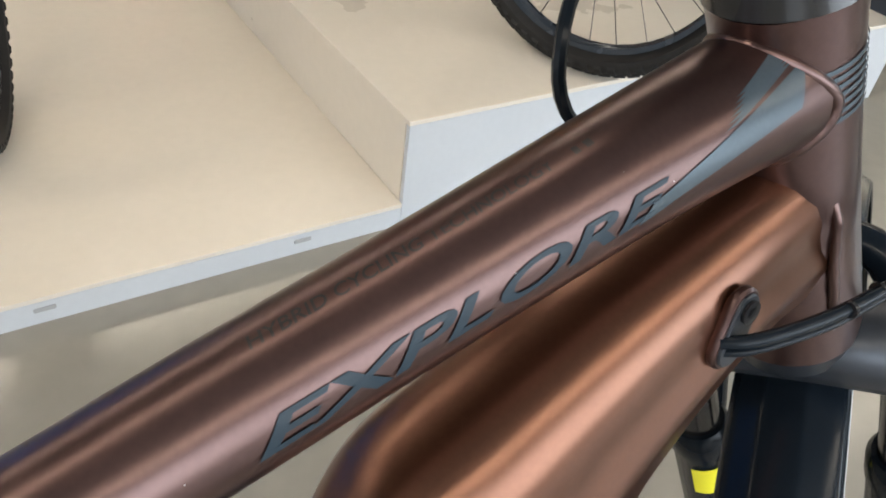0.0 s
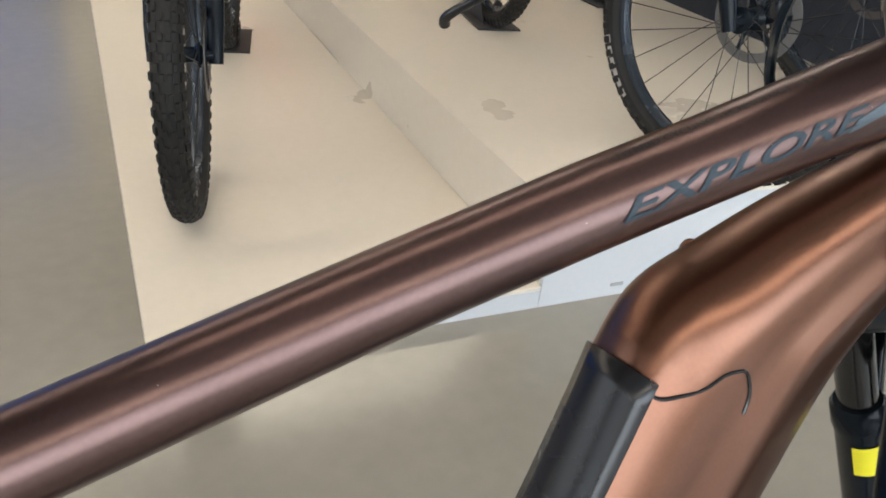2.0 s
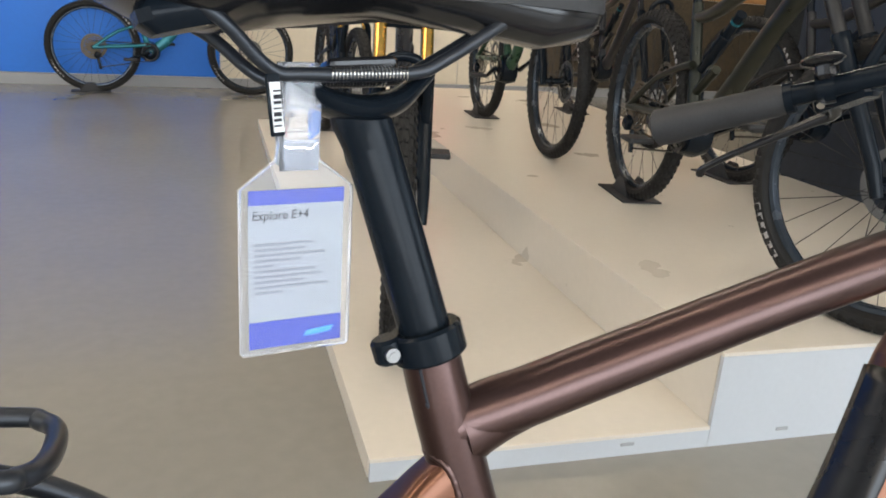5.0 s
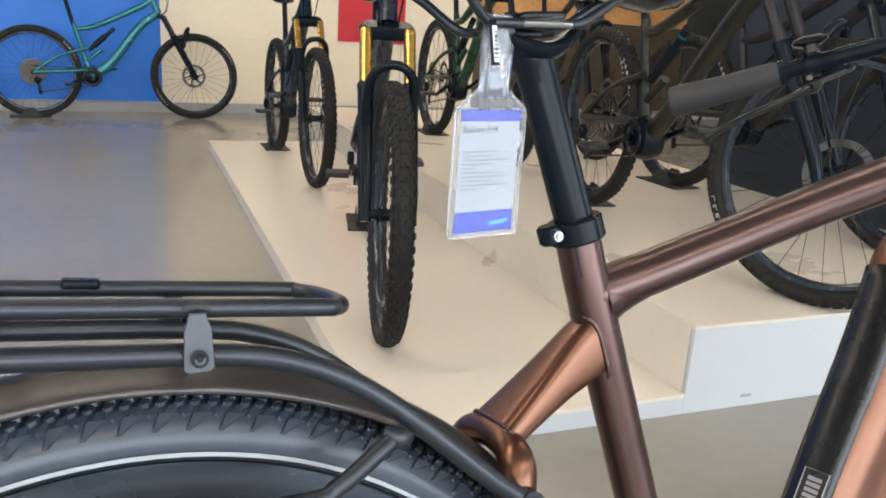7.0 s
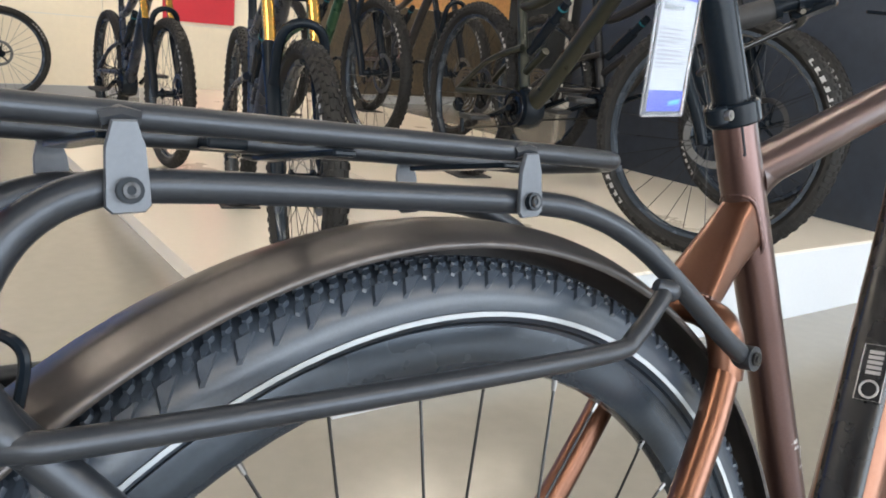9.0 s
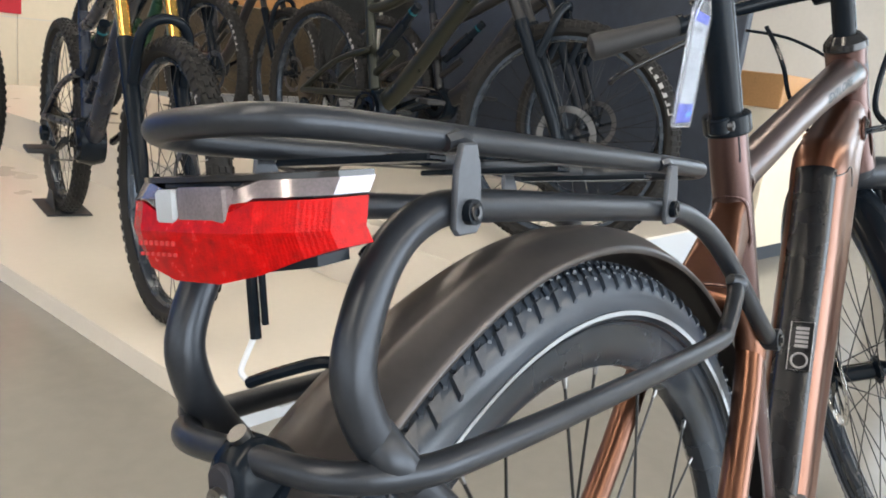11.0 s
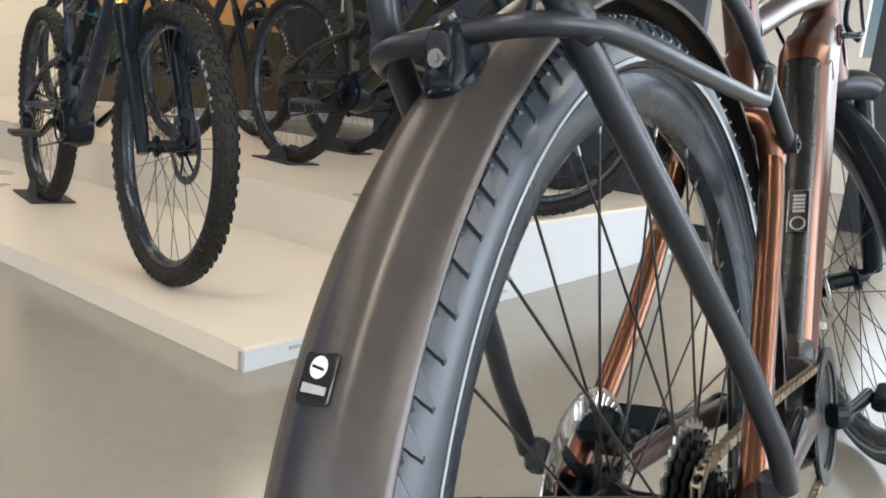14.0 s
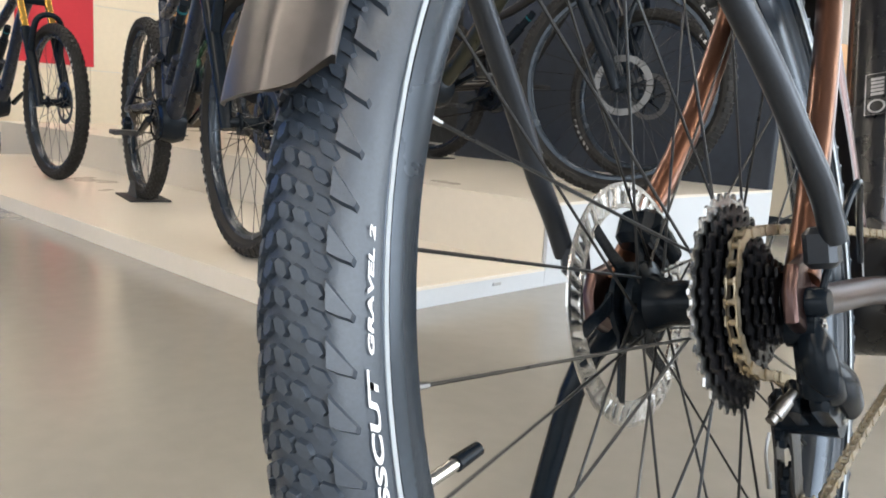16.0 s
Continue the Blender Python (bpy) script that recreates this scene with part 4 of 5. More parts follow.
# wheels
def make_wheel(name, centre, tyre_label, offset=0.0):
    """A wheel round the y axis: rim, tyre, stripes, spokes and nipples."""
    holder = part(name, Shape().lathe([(0.3215, -0.0135), (0.3215, -0.0105), (0.306, -0.0105), (0.306, 0.0105), (0.3215, 0.0105), (0.3215, 0.0135), (0.312, 0.0140), (0.300, 0.0118), (0.2935, 0.006), (0.2925, 0.0), (0.2935, -0.006), (0.300, -0.0118), (0.312, -0.0140)], 120), RIM, bike, "wheel with black alloy rim")
    holder.location = centre
    section = []
    for k in range(28):
        a = radians(360 * k / 28)
        section.append((0.3365 + 0.0228 * math.sin(a), 0.0245 * math.cos(a) * (1 if math.sin(a) > -0.4 else 0.75)))
    tyre = part("tyre", Shape().lathe(section, 140), RUBBER, holder, tyre_label)
    for sy in (-1, 1):
        part("reflective_stripe", Shape().lathe([(0.3280, 0.0233 * sy), (0.3310, 0.0242 * sy), (0.3310, 0.0247 * sy), (0.3280, 0.0238 * sy)], 140), REFLEX, tyre, "pale reflective stripe")
        part("bead_line", Shape().lathe([(0.3235, 0.0192 * sy), (0.3250, 0.0203 * sy), (0.3250, 0.0210 * sy), (0.3235, 0.0199 * sy)], 140), BLACK, tyre)
    # knobs: arrow-shaped blocks in staggered rows with long shoulder blocks
    g = Shape()
    block = ((-1, -0.3), (-0.6, -1), (0.5, -0.85), (1, 0.3), (0.6, 1), (-0.5, 0.85))
    wedge = ((-0.9, -1), (0.5, -1), (0.75, -0.1), (1.0, 0.9), (0.7, 1), (-0.1, 0.15))
    # distance from the middle, place in the pitch, half length, half width, height, skew
    centre = ((0.0033, 0.05, 0.0043, 0.0030, 0.0025, 0.35), (0.0033, 0.55, 0.0043, 0.0030, 0.0025, 0.35), (0.0096, 0.20, 0.0041, 0.0027, 0.0025, 0.6), (0.0096, 0.66, 0.0041, 0.0027, 0.0025, 0.6),
              (0.0146, 0.93, 0.0040, 0.0024, 0.0020, 0.6), (0.0156, 0.43, 0.0044, 0.0025, 0.0015, 0.7))
    shoulder = ((0.0202, 0.10, 0.0088, 0.0030, 0.0030, 0.0),)
    n = 112
    for outline, rows_ in ((block, centre + shoulder[1:]), (wedge, shoulder[:1])):
        for i in range(n):
            for y, da, hl, hw, h, skew in [(sy * q[0], q[1] + (0.5 if sy < 0 else 0.0), *q[2:5], sy * q[5]) for q in rows_ for sy in (1, -1)]:
                a = 2 * math.pi * (i + da) / n
                top, low = [], []
                for dx, dy in outline:
                    dy = dy if y > 0 else -dy
                    for lst, grow, lift in ((low, 1.0, -0.0010), (top, 0.80, h)):
                        al, yy = dx * hl * grow, y + dy * hw * grow + skew * dx * hl * 0.45 * grow
                        yc = max(-0.0233, min(0.0233, yy))
                        root = math.sqrt(1 - (yc / 0.0245) ** 2)
                        rr = 0.3365 + 0.0228 * root + lift * max(0.35, root)
                        yy = yc * (1 + (lift * 0.6 / 0.0245 if lift > 0 else 0))
                        q = a + al / 0.358
                        lst.append((rr * math.cos(q), yy, rr * math.sin(q)))
                g.grid([low, top])
    part("tread", g, RUBBER, tyre, "blocky tread pattern", 30)
    for p, q, r in spokes((0, 0, 0), 0.296, 32, 0.026, 0.030, 0.00105, -40):
        v = (Vector(q) - Vector(p)).normalized()
        sp = part("spoke", Shape().tube([p, q], r, 6), SPOKE, holder)
        part("nipple", Shape().tube([Vector(q) - v * 0.010, Vector(q) + v * 0.003], [0.0015, 0.0022], 7), BOLT, sp)
    return holder


rear = make_wheel("rear_wheel", AXLE, "dark grey trekking tyre with block tread")
front = make_wheel("front_wheel", (1.165, 0.0, 0.361), "dark grey trekking tyre with block tread")
front.matrix_basis = Matrix.Translation((1.165, 0.0, 0.361)) @ Matrix.Rotation(radians(20), 4, "Y")
rear.rotation_euler = (0, radians(7), 0)
hub = part("hub", Shape().lathe([(0.011, -0.062), (0.013, -0.05), (0.019, -0.038), (0.031, -0.036), (0.031, -0.031), (0.021, -0.028), (0.016, -0.012), (0.016, 0.014), (0.022, 0.028), (0.031, 0.031), (0.031, 0.036), (0.02, 0.039), (0.013, 0.062)], 40, closed=False), BLACK, rear, "black alloy hub")
part("hub", Shape().lathe([(0.011, -0.055), (0.016, -0.038), (0.026, -0.035), (0.026, -0.030), (0.016, -0.024), (0.016, 0.024), (0.026, 0.030), (0.026, 0.035), (0.016, 0.039), (0.011, 0.055)], 32, closed=False), BLACK, front, "black alloy hub")


def rotor_shape(r, y):
    """A brake disc: a slotted band carried by thin curved arms."""
    g = Shape()
    n = 48
    for i in range(n):
        a = 360 / n * i
        g.lathe([(r, y - 0.0009), (r, y + 0.0009), (r - 0.0035, y + 0.0009), (r - 0.0035, y - 0.0009)], 2, a0=a, a1=a + 360 / n)
        g.lathe([(r - 0.0155, y - 0.0009), (r - 0.0155, y + 0.0009), (r - 0.019, y + 0.0009), (r - 0.019, y - 0.0009)], 2, a0=a, a1=a + 360 / n)
        b = radians(a)
        c, d = b + 0.045 * (1 if i % 2 else 2.2), b + 0.02
        g.tube([((r - 0.003) * math.cos(d), y, (r - 0.003) * math.sin(d)), ((r - 0.016) * math.cos(c), y, (r - 0.016) * math.sin(c))], [0.0040, 0.0040], 4, flat=0.25)
    return g


for wheel in (rear, front):
    r_disc = part("brake_rotor", rotor_shape(0.090, 0.047), STEEL, wheel, "perforated steel brake disc")
    g = rotor_star(0.028, 0.0735, 0.047, 0.0022).lathe([(0.020, 0.045), (0.031, 0.045), (0.031, 0.049), (0.020, 0.049)], 30)
    part("rotor_carrier", g, BLACK, r_disc)

# cassette: nine toothed sprockets
def sprocket(r, y, teeth, t=0.0018, inner=0.018):
    g = Shape()
    prof = []
    for i in range(teeth * 4):
        q = r + (0.0022 if i % 4 in (1, 2) else -0.0020)
        a = 2 * math.pi * i / (teeth * 4)
        prof.append((q * math.cos(a), q * math.sin(a)))
    g.prism(prof, Matrix.Translation((0, y, 0)) @ Euler((radians(90), 0, 0)).to_matrix().to_4x4(), t)
    return g


for k, teeth in enumerate((36, 32, 28, 24, 21, 18, 15, 13, 11)):
    part("sprocket", sprocket(teeth * 0.0127 / (2 * math.pi), -0.0285 - 0.0040 * k, teeth), STEEL if k == 0 else CASSETTE, rear, "black toothed sprocket" if k else "pale steel largest sprocket")


def chain_links(pts, name, parent):
    """A roller chain along a path: paired plates, alternating wide and narrow."""
    ps, _ = soften([Vector(p) for p in pts], [1] * len(pts), 24)
    path, left = [ps[0]], 0.0127
    for a, b in zip(ps, ps[1:]):
        d = (b - a).length
        pos = 0.0
        while d - pos >= left:
            pos += left
            path.append(a + (b - a) * (pos / d))
            left = 0.0127
        left -= d - pos
    g = Shape()
    for i, (a, b) in enumerate(zip(path, path[1:])):
        w = 0.0026 if i % 2 else 0.0035
        d = (b - a).normalized()
        n = Vector((0, 1, 0))
        e = d.cross(n).normalized()
        for sy in (-1, 1):
            o = [a + e * 0.004 - d * 0.002, a - d * 0.004, a - e * 0.004 - d * 0.002, (a + b) / 2 - e * 0.0026, b - e * 0.004 + d * 0.002, b + d * 0.004, b + e * 0.004 + d * 0.002, (a + b) / 2 + e * 0.0026]
            g.grid([[p + n * (w * sy - 0.0005) for p in o], [p + n * (w * sy + 0.0005) for p in o]])
        g.tube([a - n * 0.0042, a + n * 0.0042], 0.0022, 8)
    return part(name, g, CHAIN, parent, "gold-tinted roller chain")


ARC = [(0.047 * math.cos(radians(a)), -0.0445, 0.361 + 0.047 * math.sin(radians(a))) for a in (262, 225, 180, 135, 90)]
chain_links([(0.062, -0.050, 0.262), (0.035, -0.047, 0.300), *ARC, (0.20, -0.048, 0.395), (0.36, -0.051, 0.379), (0.472, -0.052, 0.366)], "chain", bike)
chain_links([(0.055, -0.050, 0.210), (0.075, -0.050, 0.196), (0.20, -0.050, 0.212), (0.38, -0.052, 0.232), (0.472, -0.052, 0.238)], "chain", bike)
# rear derailleur
part("hanger", Shape().prism([(-0.012, 0.014), (0.012, 0.014), (0.012, -0.020), (0.004, -0.032), (-0.008, -0.028)], Matrix.Translation((0.006, -0.0765, 0.352)) @ Euler((radians(90), 0, 0)).to_matrix().to_4x4(), 0.006, 0.001), BLACK, bike)
g = Shape().tube([(0.008, -0.094, 0.330), (0.008, -0.074, 0.330)], 0.0135, 18).tube([(0.010, -0.086, 0.330), (0.004, -0.090, 0.306), (0.010, -0.090, 0.290)], [0.011, 0.012, 0.014], 14, smooth=3)
g.box((0.030, -0.088, 0.276), (0.058, 0.012, 0.026), 0.004, (0, 28, 6)).box((0.032, -0.070, 0.272), (0.056, 0.010, 0.022), 0.004, (0, 28, 6)).tube([(0.058, -0.090, 0.258), (0.058, -0.052, 0.258)], 0.0145, 18)
g.tube([(0.012, -0.082, 0.334), (0.004, -0.090, 0.318), (0.004, -0.093, 0.300), (0.018, -0.094, 0.286)], [0.010, 0.0145, 0.0150, 0.0120], 14, smooth=4, flat=0.8).tube([(0.004, -0.094, 0.306), (0.026, -0.101, 0.288), (0.050, -0.100, 0.268)], [0.010, 0.0125, 0.010], 14, smooth=4, flat=0.6)
mech = part("rear_derailleur", g, BLACK, bike, "black rear derailleur")
mech.location = (0, 0.014, 0.014)
for y in (-0.0565, -0.0445):
    part("derailleur_cage", Shape().prism([(-0.012, 0.012), (0.006, 0.016), (0.013, 0.006), (0.011, -0.070), (0.004, -0.082), (-0.008, -0.076), (-0.006, -0.030)], Matrix.Translation((0.060, y, 0.258)) @ Euler((radians(90), 0, 0)).to_matrix().to_4x4() @ pose(0, 0, 0, 0, 0, -4), 0.002), BLACK_GLOSS, mech)
for x, z in ((0.062, 0.254), (0.064, 0.196)):
    part("jockey_wheel", sprocket(0.021, 0, 11, 0.004), BLACK, mech).location = (x, -0.0505, z)
for x, y, z in ((0.008, -0.094, 0.330), (0.012, -0.096, 0.290), (0.046, -0.094, 0.270), (0.058, -0.090, 0.258)):
    part("bolt", Shape().rod((x, y + 0.006, z), (x, y - 0.003, z), 0.0055).rod((x, y - 0.003, z), (x, y - 0.004, z), 0.0026, None, 6), STEEL, mech)
part("adjuster", Shape().rod((-0.006, -0.074, 0.284), (-0.016, -0.069, 0.276), 0.0050, None, 16).rod((-0.016, -0.069, 0.276), (-0.020, -0.067, 0.273), 0.0036, None, 16).rod((0.000, -0.077, 0.288), (-0.006, -0.074, 0.284), 0.0036), BOLT, mech, "steel cable adjuster")
part("cable_end", Shape().tube([(-0.020, -0.066, 0.266), (-0.024, -0.064, 0.252), (-0.022, -0.064, 0.236)], 0.0011, 6, smooth=3).rod((-0.022, -0.064, 0.240), (-0.022, -0.064, 0.230), 0.0018), BOLT, mech)
part("gear_cable", Shape().tube([(0.22, -0.074, 0.352), (0.13, -0.095, 0.395), (0.060, -0.112, 0.420), (0.028, -0.110, 0.405), (0.012, -0.098, 0.360), (0.006, -0.090, 0.322)], 0.0026, 8, smooth=7), BLACK, mech)
part("axle_nut", Shape().lathe([(0.0, -0.089), (0.008, -0.089), (0.010, -0.086), (0.010, -0.076)], 16, closed=False, centre=AXLE), BLACK, bike)
part("brake_caliper", Shape().box((0.045, 0.052, 0.405), (0.055, 0.03, 0.03), 0.006, (0, 35, 0)).rod((0.03, 0.04, 0.42), (0.06, 0.04, 0.39), 0.009), BLACK, bike, "black disc brake caliper")

# motor, chainring, cranks, pedals
g = Shape().lathe([(0.03, -0.052), (0.058, -0.046), (0.068, -0.03), (0.068, 0.03), (0.058, 0.046), (0.03, 0.052)], 40, centre=(0.472, 0, 0.302), closed=True)
g.box((0.52, 0, 0.335), (0.11, 0.072, 0.09), 0.02, (0, -48, 0))
part("motor", g, BATTERY, bike, "dark grey mid-drive motor housing")
ringm = part("chainring", sprocket(0.077, 0, 38, 0.003), CASSETTE, bike, "black chainring")
ringm.location = (0.472, -0.052, 0.302)
part("chain_guard", Shape().lathe([(0.066, -0.006), (0.083, -0.006), (0.084, -0.004), (0.066, -0.003)], 48), CHARCOAL, ringm)
for sy, ang in ((-1, -7), (1, 173)):
    e = Vector((math.cos(radians(ang)), 0, math.sin(radians(ang))))
    a = Vector((0.472, 0.072 * sy, 0.302))
    arm = part("crank_arm", Shape().tube([a + Vector((0, -0.012 * sy, 0)), a, a + e * 0.05 + Vector((0, 0.006 * sy, 0)), a + e * 0.172 + Vector((0, 0.012 * sy, 0))], [0.015, 0.016, 0.011, 0.012], 14, smooth=3, flat=0.7), BLACK, bike)
    p = a + e * 0.172 + Vector((0, 0.062 * sy, 0))
    part("pedal", Shape().box(p, (0.092, 0.085, 0.018), 0.005).box(p, (0.11, 0.06, 0.012), 0.003), BLACK, arm)
part("kickstand", Shape().tube([(0.03, 0.082, 0.335), (0.0, 0.105, 0.29), (-0.02, 0.185, 0.07), (-0.022, 0.197, 0.054)], [0.012, 0.010, 0.009, 0.012], 12, smooth=3), BLACK, bike, "black kickstand")

# fender
prof = [(0.3690, -0.0298), (0.3705, -0.0296), (0.3726, -0.0280), (0.3772, -0.0212), (0.3818, -0.0132), (0.3829, -0.0113), (0.3836, -0.0088), (0.3843, 0.0), (0.3836, 0.0088), (0.3829, 0.0113), (0.3818, 0.0132), (0.3772, 0.0212), (0.3726, 0.0280), (0.3690, 0.0298), (0.3590, 0.0300)]
prof += [(q - 0.0016, y * 0.96) for q, y in reversed(prof)]
fs = Shape().lathe(prof, 120, AXLE, -8, 161.3)
for k, (x, y, z) in enumerate(fs.v):
    # rounded lower corners
    t, r = math.degrees(math.atan2(z - 0.361, x)), math.hypot(x, z - 0.361)
    t -= 2.4 * max(0.0, (t - 152) / 9.3) * max(0.0, (abs(y) - 0.008) / 0.022) ** 3
    fs.v[k] = (r * math.cos(radians(t)), y, 0.361 + r * math.sin(radians(t)))
fender = part("fender", fs, FENDER, bike, "dark satin rear mudguard", 50)
# badge on the fender
ab = radians(150.4)
bm_ = Matrix.Translation((0.3848 * math.cos(ab), 0.003, 0.361 + 0.3848 * math.sin(ab))) @ Matrix(((0, -math.sin(ab), math.cos(ab), 0), (-1, 0, 0, 0), (0, math.cos(ab), math.sin(ab), 0), (0, 0, 0, 1))) @ Matrix.Scale(0.66, 4)
badge = part("badge", Shape().prism([(-0.0105, -0.015), (0.0105, -0.015), (0.012, -0.0135), (0.012, 0.0135), (0.0105, 0.015), (-0.0105, 0.015), (-0.012, 0.0135), (-0.012, -0.0135)], bm_, 0.003, 0.0008), BLACK_GLOSS, fender, "small black badge with a pale emblem")
part("emblem", Shape().prism([(0.0062 * math.cos(radians(q)), -0.006 + 0.0066 * math.sin(radians(q))) for q in range(0, 360, 20)], bm_ @ pose(0, 0, 0.0017), 0.0008), WHITE_INK, badge, "pale disc with a dark stroke")
part("emblem_stroke", Shape().prism([(-0.0045, -0.0075), (0.0045, -0.0055), (0.0045, -0.0038), (-0.0045, -0.0058)], bm_ @ pose(0, 0, 0.0022), 0.0006), BLACK_GLOSS, badge)
part("print_bar", Shape().prism([(-0.009, 0.003), (0.009, 0.005), (0.009, 0.0095), (-0.009, 0.0085)], bm_ @ pose(0, 0, 0.0017), 0.0006), REFLEX, badge)

# rack
rack = part("rear_rack", Shape().tube([(0.141, 0.020, 0.7705), (0.132, 0.040, 0.7715), (0.108, 0.047, 0.7745), (-0.05, 0.047, 0.7880), (-0.19, 0.047, 0.7995), (-0.222, 0.041, 0.803), (-0.237, 0.026, 0.805), (-0.240, 0.0, 0.8055), (-0.237, -0.026, 0.805), (-0.222, -0.041, 0.803), (-0.19, -0.047, 0.7995), (-0.05, -0.047, 0.7880), (0.108, -0.047, 0.7745), (0.132, -0.040, 0.7715), (0.141, -0.020, 0.7705)], 0.0056, 16, smooth=6, loop=True), CHARCOAL, bike, "dark grey powder-coated luggage rack")
for sy in (-1, 1):
    part("rack_rail", Shape().tube([(0.259, 0.059 * sy, 0.627), (0.232, 0.058 * sy, 0.647), (0.182, 0.054 * sy, 0.692), (0.142, 0.051 * sy, 0.723), (0.104, 0.048 * sy, 0.7415), (0.06, 0.046 * sy, 0.7510), (-0.04, 0.046 * sy, 0.7605), (-0.14, 0.046 * sy, 0.7695), (-0.176, 0.046 * sy, 0.7690), (-0.202, 0.046 * sy, 0.755), (-0.219, 0.046 * sy, 0.726), (-0.218, 0.047 * sy, 0.705), (-0.206, 0.050 * sy, 0.684), (-0.165, 0.060 * sy, 0.632), (-0.075, 0.083 * sy, 0.512), (-0.043, 0.091 * sy, 0.462), (-0.020, 0.095 * sy, 0.430), (-0.006, 0.096 * sy, 0.400)], [0.0070] * 8 + [0.0073, 0.0077, 0.0080] + [0.0082] * 7, 18, smooth=5), CHARCOAL, rack)
    part("rack_foot", Shape().box((-0.005, 0.088 * sy, 0.396), (0.018, 0.020, 0.026), 0.004), CHARCOAL, rack)
    part("rail_end", Shape().rod((0.258, 0.044 * sy, 0.628), (0.258, 0.067 * sy, 0.628), 0.0090, None, 18), CHARCOAL, rack)
    part("bolt", Shape().rod((0.258, 0.067 * sy, 0.628), (0.258, 0.069 * sy, 0.628), 0.0052).rod((0.258, 0.069 * sy, 0.628), (0.258, 0.0698 * sy, 0.628), 0.0024, None, 6), BLACK_GLOSS, rack)
    for x, z in ((0.047, 0.7525), (-0.163, 0.769)):
        tab = part("rack_tab", Shape().prism([(-0.0085, -0.006), (-0.006, -0.0085), (0.006, -0.0085), (0.0085, -0.006), (0.0075, 0.016), (0.0045, 0.026), (-0.0045, 0.026), (-0.0075, 0.016)], Matrix.Translation((x, 0.0548 * sy, z)) @ Euler((radians(90 - 5 * sy), 0, 0)).to_matrix().to_4x4(), 0.003, 0.0008), TAB, rack, "grey rack tab")
        part("bolt", Shape().rod((x, 0.055 * sy, z), (x, 0.0595 * sy, z), 0.0050), BLACK, tab)
        part("bolt_socket", Shape().lathe([(0.0017, 0.0), (0.0034, 0.0), (0.0032, 0.0008 * sy), (0.0017, 0.0006 * sy)], 16, centre=(x, 0.0594 * sy, z)), DARK_STEEL, tab)
        part("weld_bead", Shape().tube([(x - 0.007, 0.051 * sy, z + 0.0265), (x, 0.052 * sy, z + 0.028), (x + 0.007, 0.051 * sy, z + 0.0265)], 0.0038, 8), CHARCOAL, tab)
part("rack_brace", Shape().tube([(0.163, -0.059, 0.690), (0.150, -0.063, 0.683), (0.122, -0.066, 0.667), (0.095, -0.067, 0.662), (-0.05, -0.066, 0.671), (-0.175, -0.064, 0.6805), (-0.208, -0.058, 0.683), (-0.228, -0.038, 0.685), (-0.231, 0, 0.686), (-0.228, 0.038, 0.685), (-0.208, 0.058, 0.683), (-0.175, 0.064, 0.6805), (-0.05, 0.066, 0.671), (0.095, 0.067, 0.662), (0.122, 0.066, 0.667), (0.150, 0.063, 0.683), (0.163, 0.059, 0.690)], 0.0058, 16, smooth=5), CHARCOAL, rack)
for sy in (-1, 1):
    part("weld_bead", Shape().tube([(-0.213, 0.048 * sy, 0.700), (-0.212, 0.053 * sy, 0.689), (-0.203, 0.058 * sy, 0.679)], [0.006, 0.0085, 0.006], 10, smooth=3), CHARCOAL, rack)
    part("weld_bead", Shape().tube([(0.155, 0.058 * sy, 0.694), (0.164, 0.061 * sy, 0.689), (0.172, 0.060 * sy, 0.688)], [0.004, 0.0075, 0.004], 10, smooth=3), CHARCOAL, rack)
for x, z in ((0.046, 0.772), (-0.06, 0.781), (-0.163, 0.790)):
    part("rack_cross_plate", Shape().box((x, 0, z), (0.012, 0.086, 0.003), 0.0008, (0, 5, 0)), BLACK, rack)
for x, y in ((-0.085, 0.036), (-0.01, 0.036), (-0.085, -0.036)):
    part("rack_clip", Shape().box((x, y, 0.789), (0.022, 0.016, 0.006), 0.001, (0, 5, 0)), BLACK, rack)
# clamp that ties the fender to the rack
turn = radians(125.8)
mount_m = Matrix.Translation((0.3838 * math.cos(turn), 0, 0.361 + 0.3838 * math.sin(turn))) @ Matrix(((-math.sin(turn), 0, math.cos(turn), 0), (0, 1, 0, 0), (math.cos(turn), 0, math.sin(turn), 0), (0, 0, 0, 1)))
rows = []
for u, w, h in ((-0.0150, 0.0085, 0.003), (-0.0140, 0.0100, 0.012), (-0.0105, 0.0112, 0.0205), (-0.005, 0.0118, 0.0228), (0.003, 0.0118, 0.0228), (0.0075, 0.0115, 0.0205), (0.0115, 0.0110, 0.0140), (0.0165, 0.0105, 0.0100), (0.0220, 0.0090, 0.0070), (0.0250, 0.0065, 0.0020)):
    rows.append([mount_m @ Vector((u, w * math.copysign(abs(math.cos(a)) ** 0.55, math.cos(a)), -0.001 + h * math.copysign(abs(math.sin(a)) ** 0.55, max(0.0, math.sin(a))))) for a in [math.pi * k / 16 for k in range(17)]])
mount = part("fender_mount", Shape().grid(rows), BLACK, rack, "black plastic mudguard mount", 50)
part("mount_foot", Shape().grid([[mount_m @ Vector((0.005 + 0.0215 * q * math.cos(a), 0.0135 * q * math.sin(a), z - 3.0 * (0.0135 * math.sin(a)) ** 2)) for a in [2 * math.pi * k / 28 for k in range(28)]] for q, z in ((1.0, -0.001), (1.0, 0.0022), (0.9, 0.0032))]), BLACK, mount)
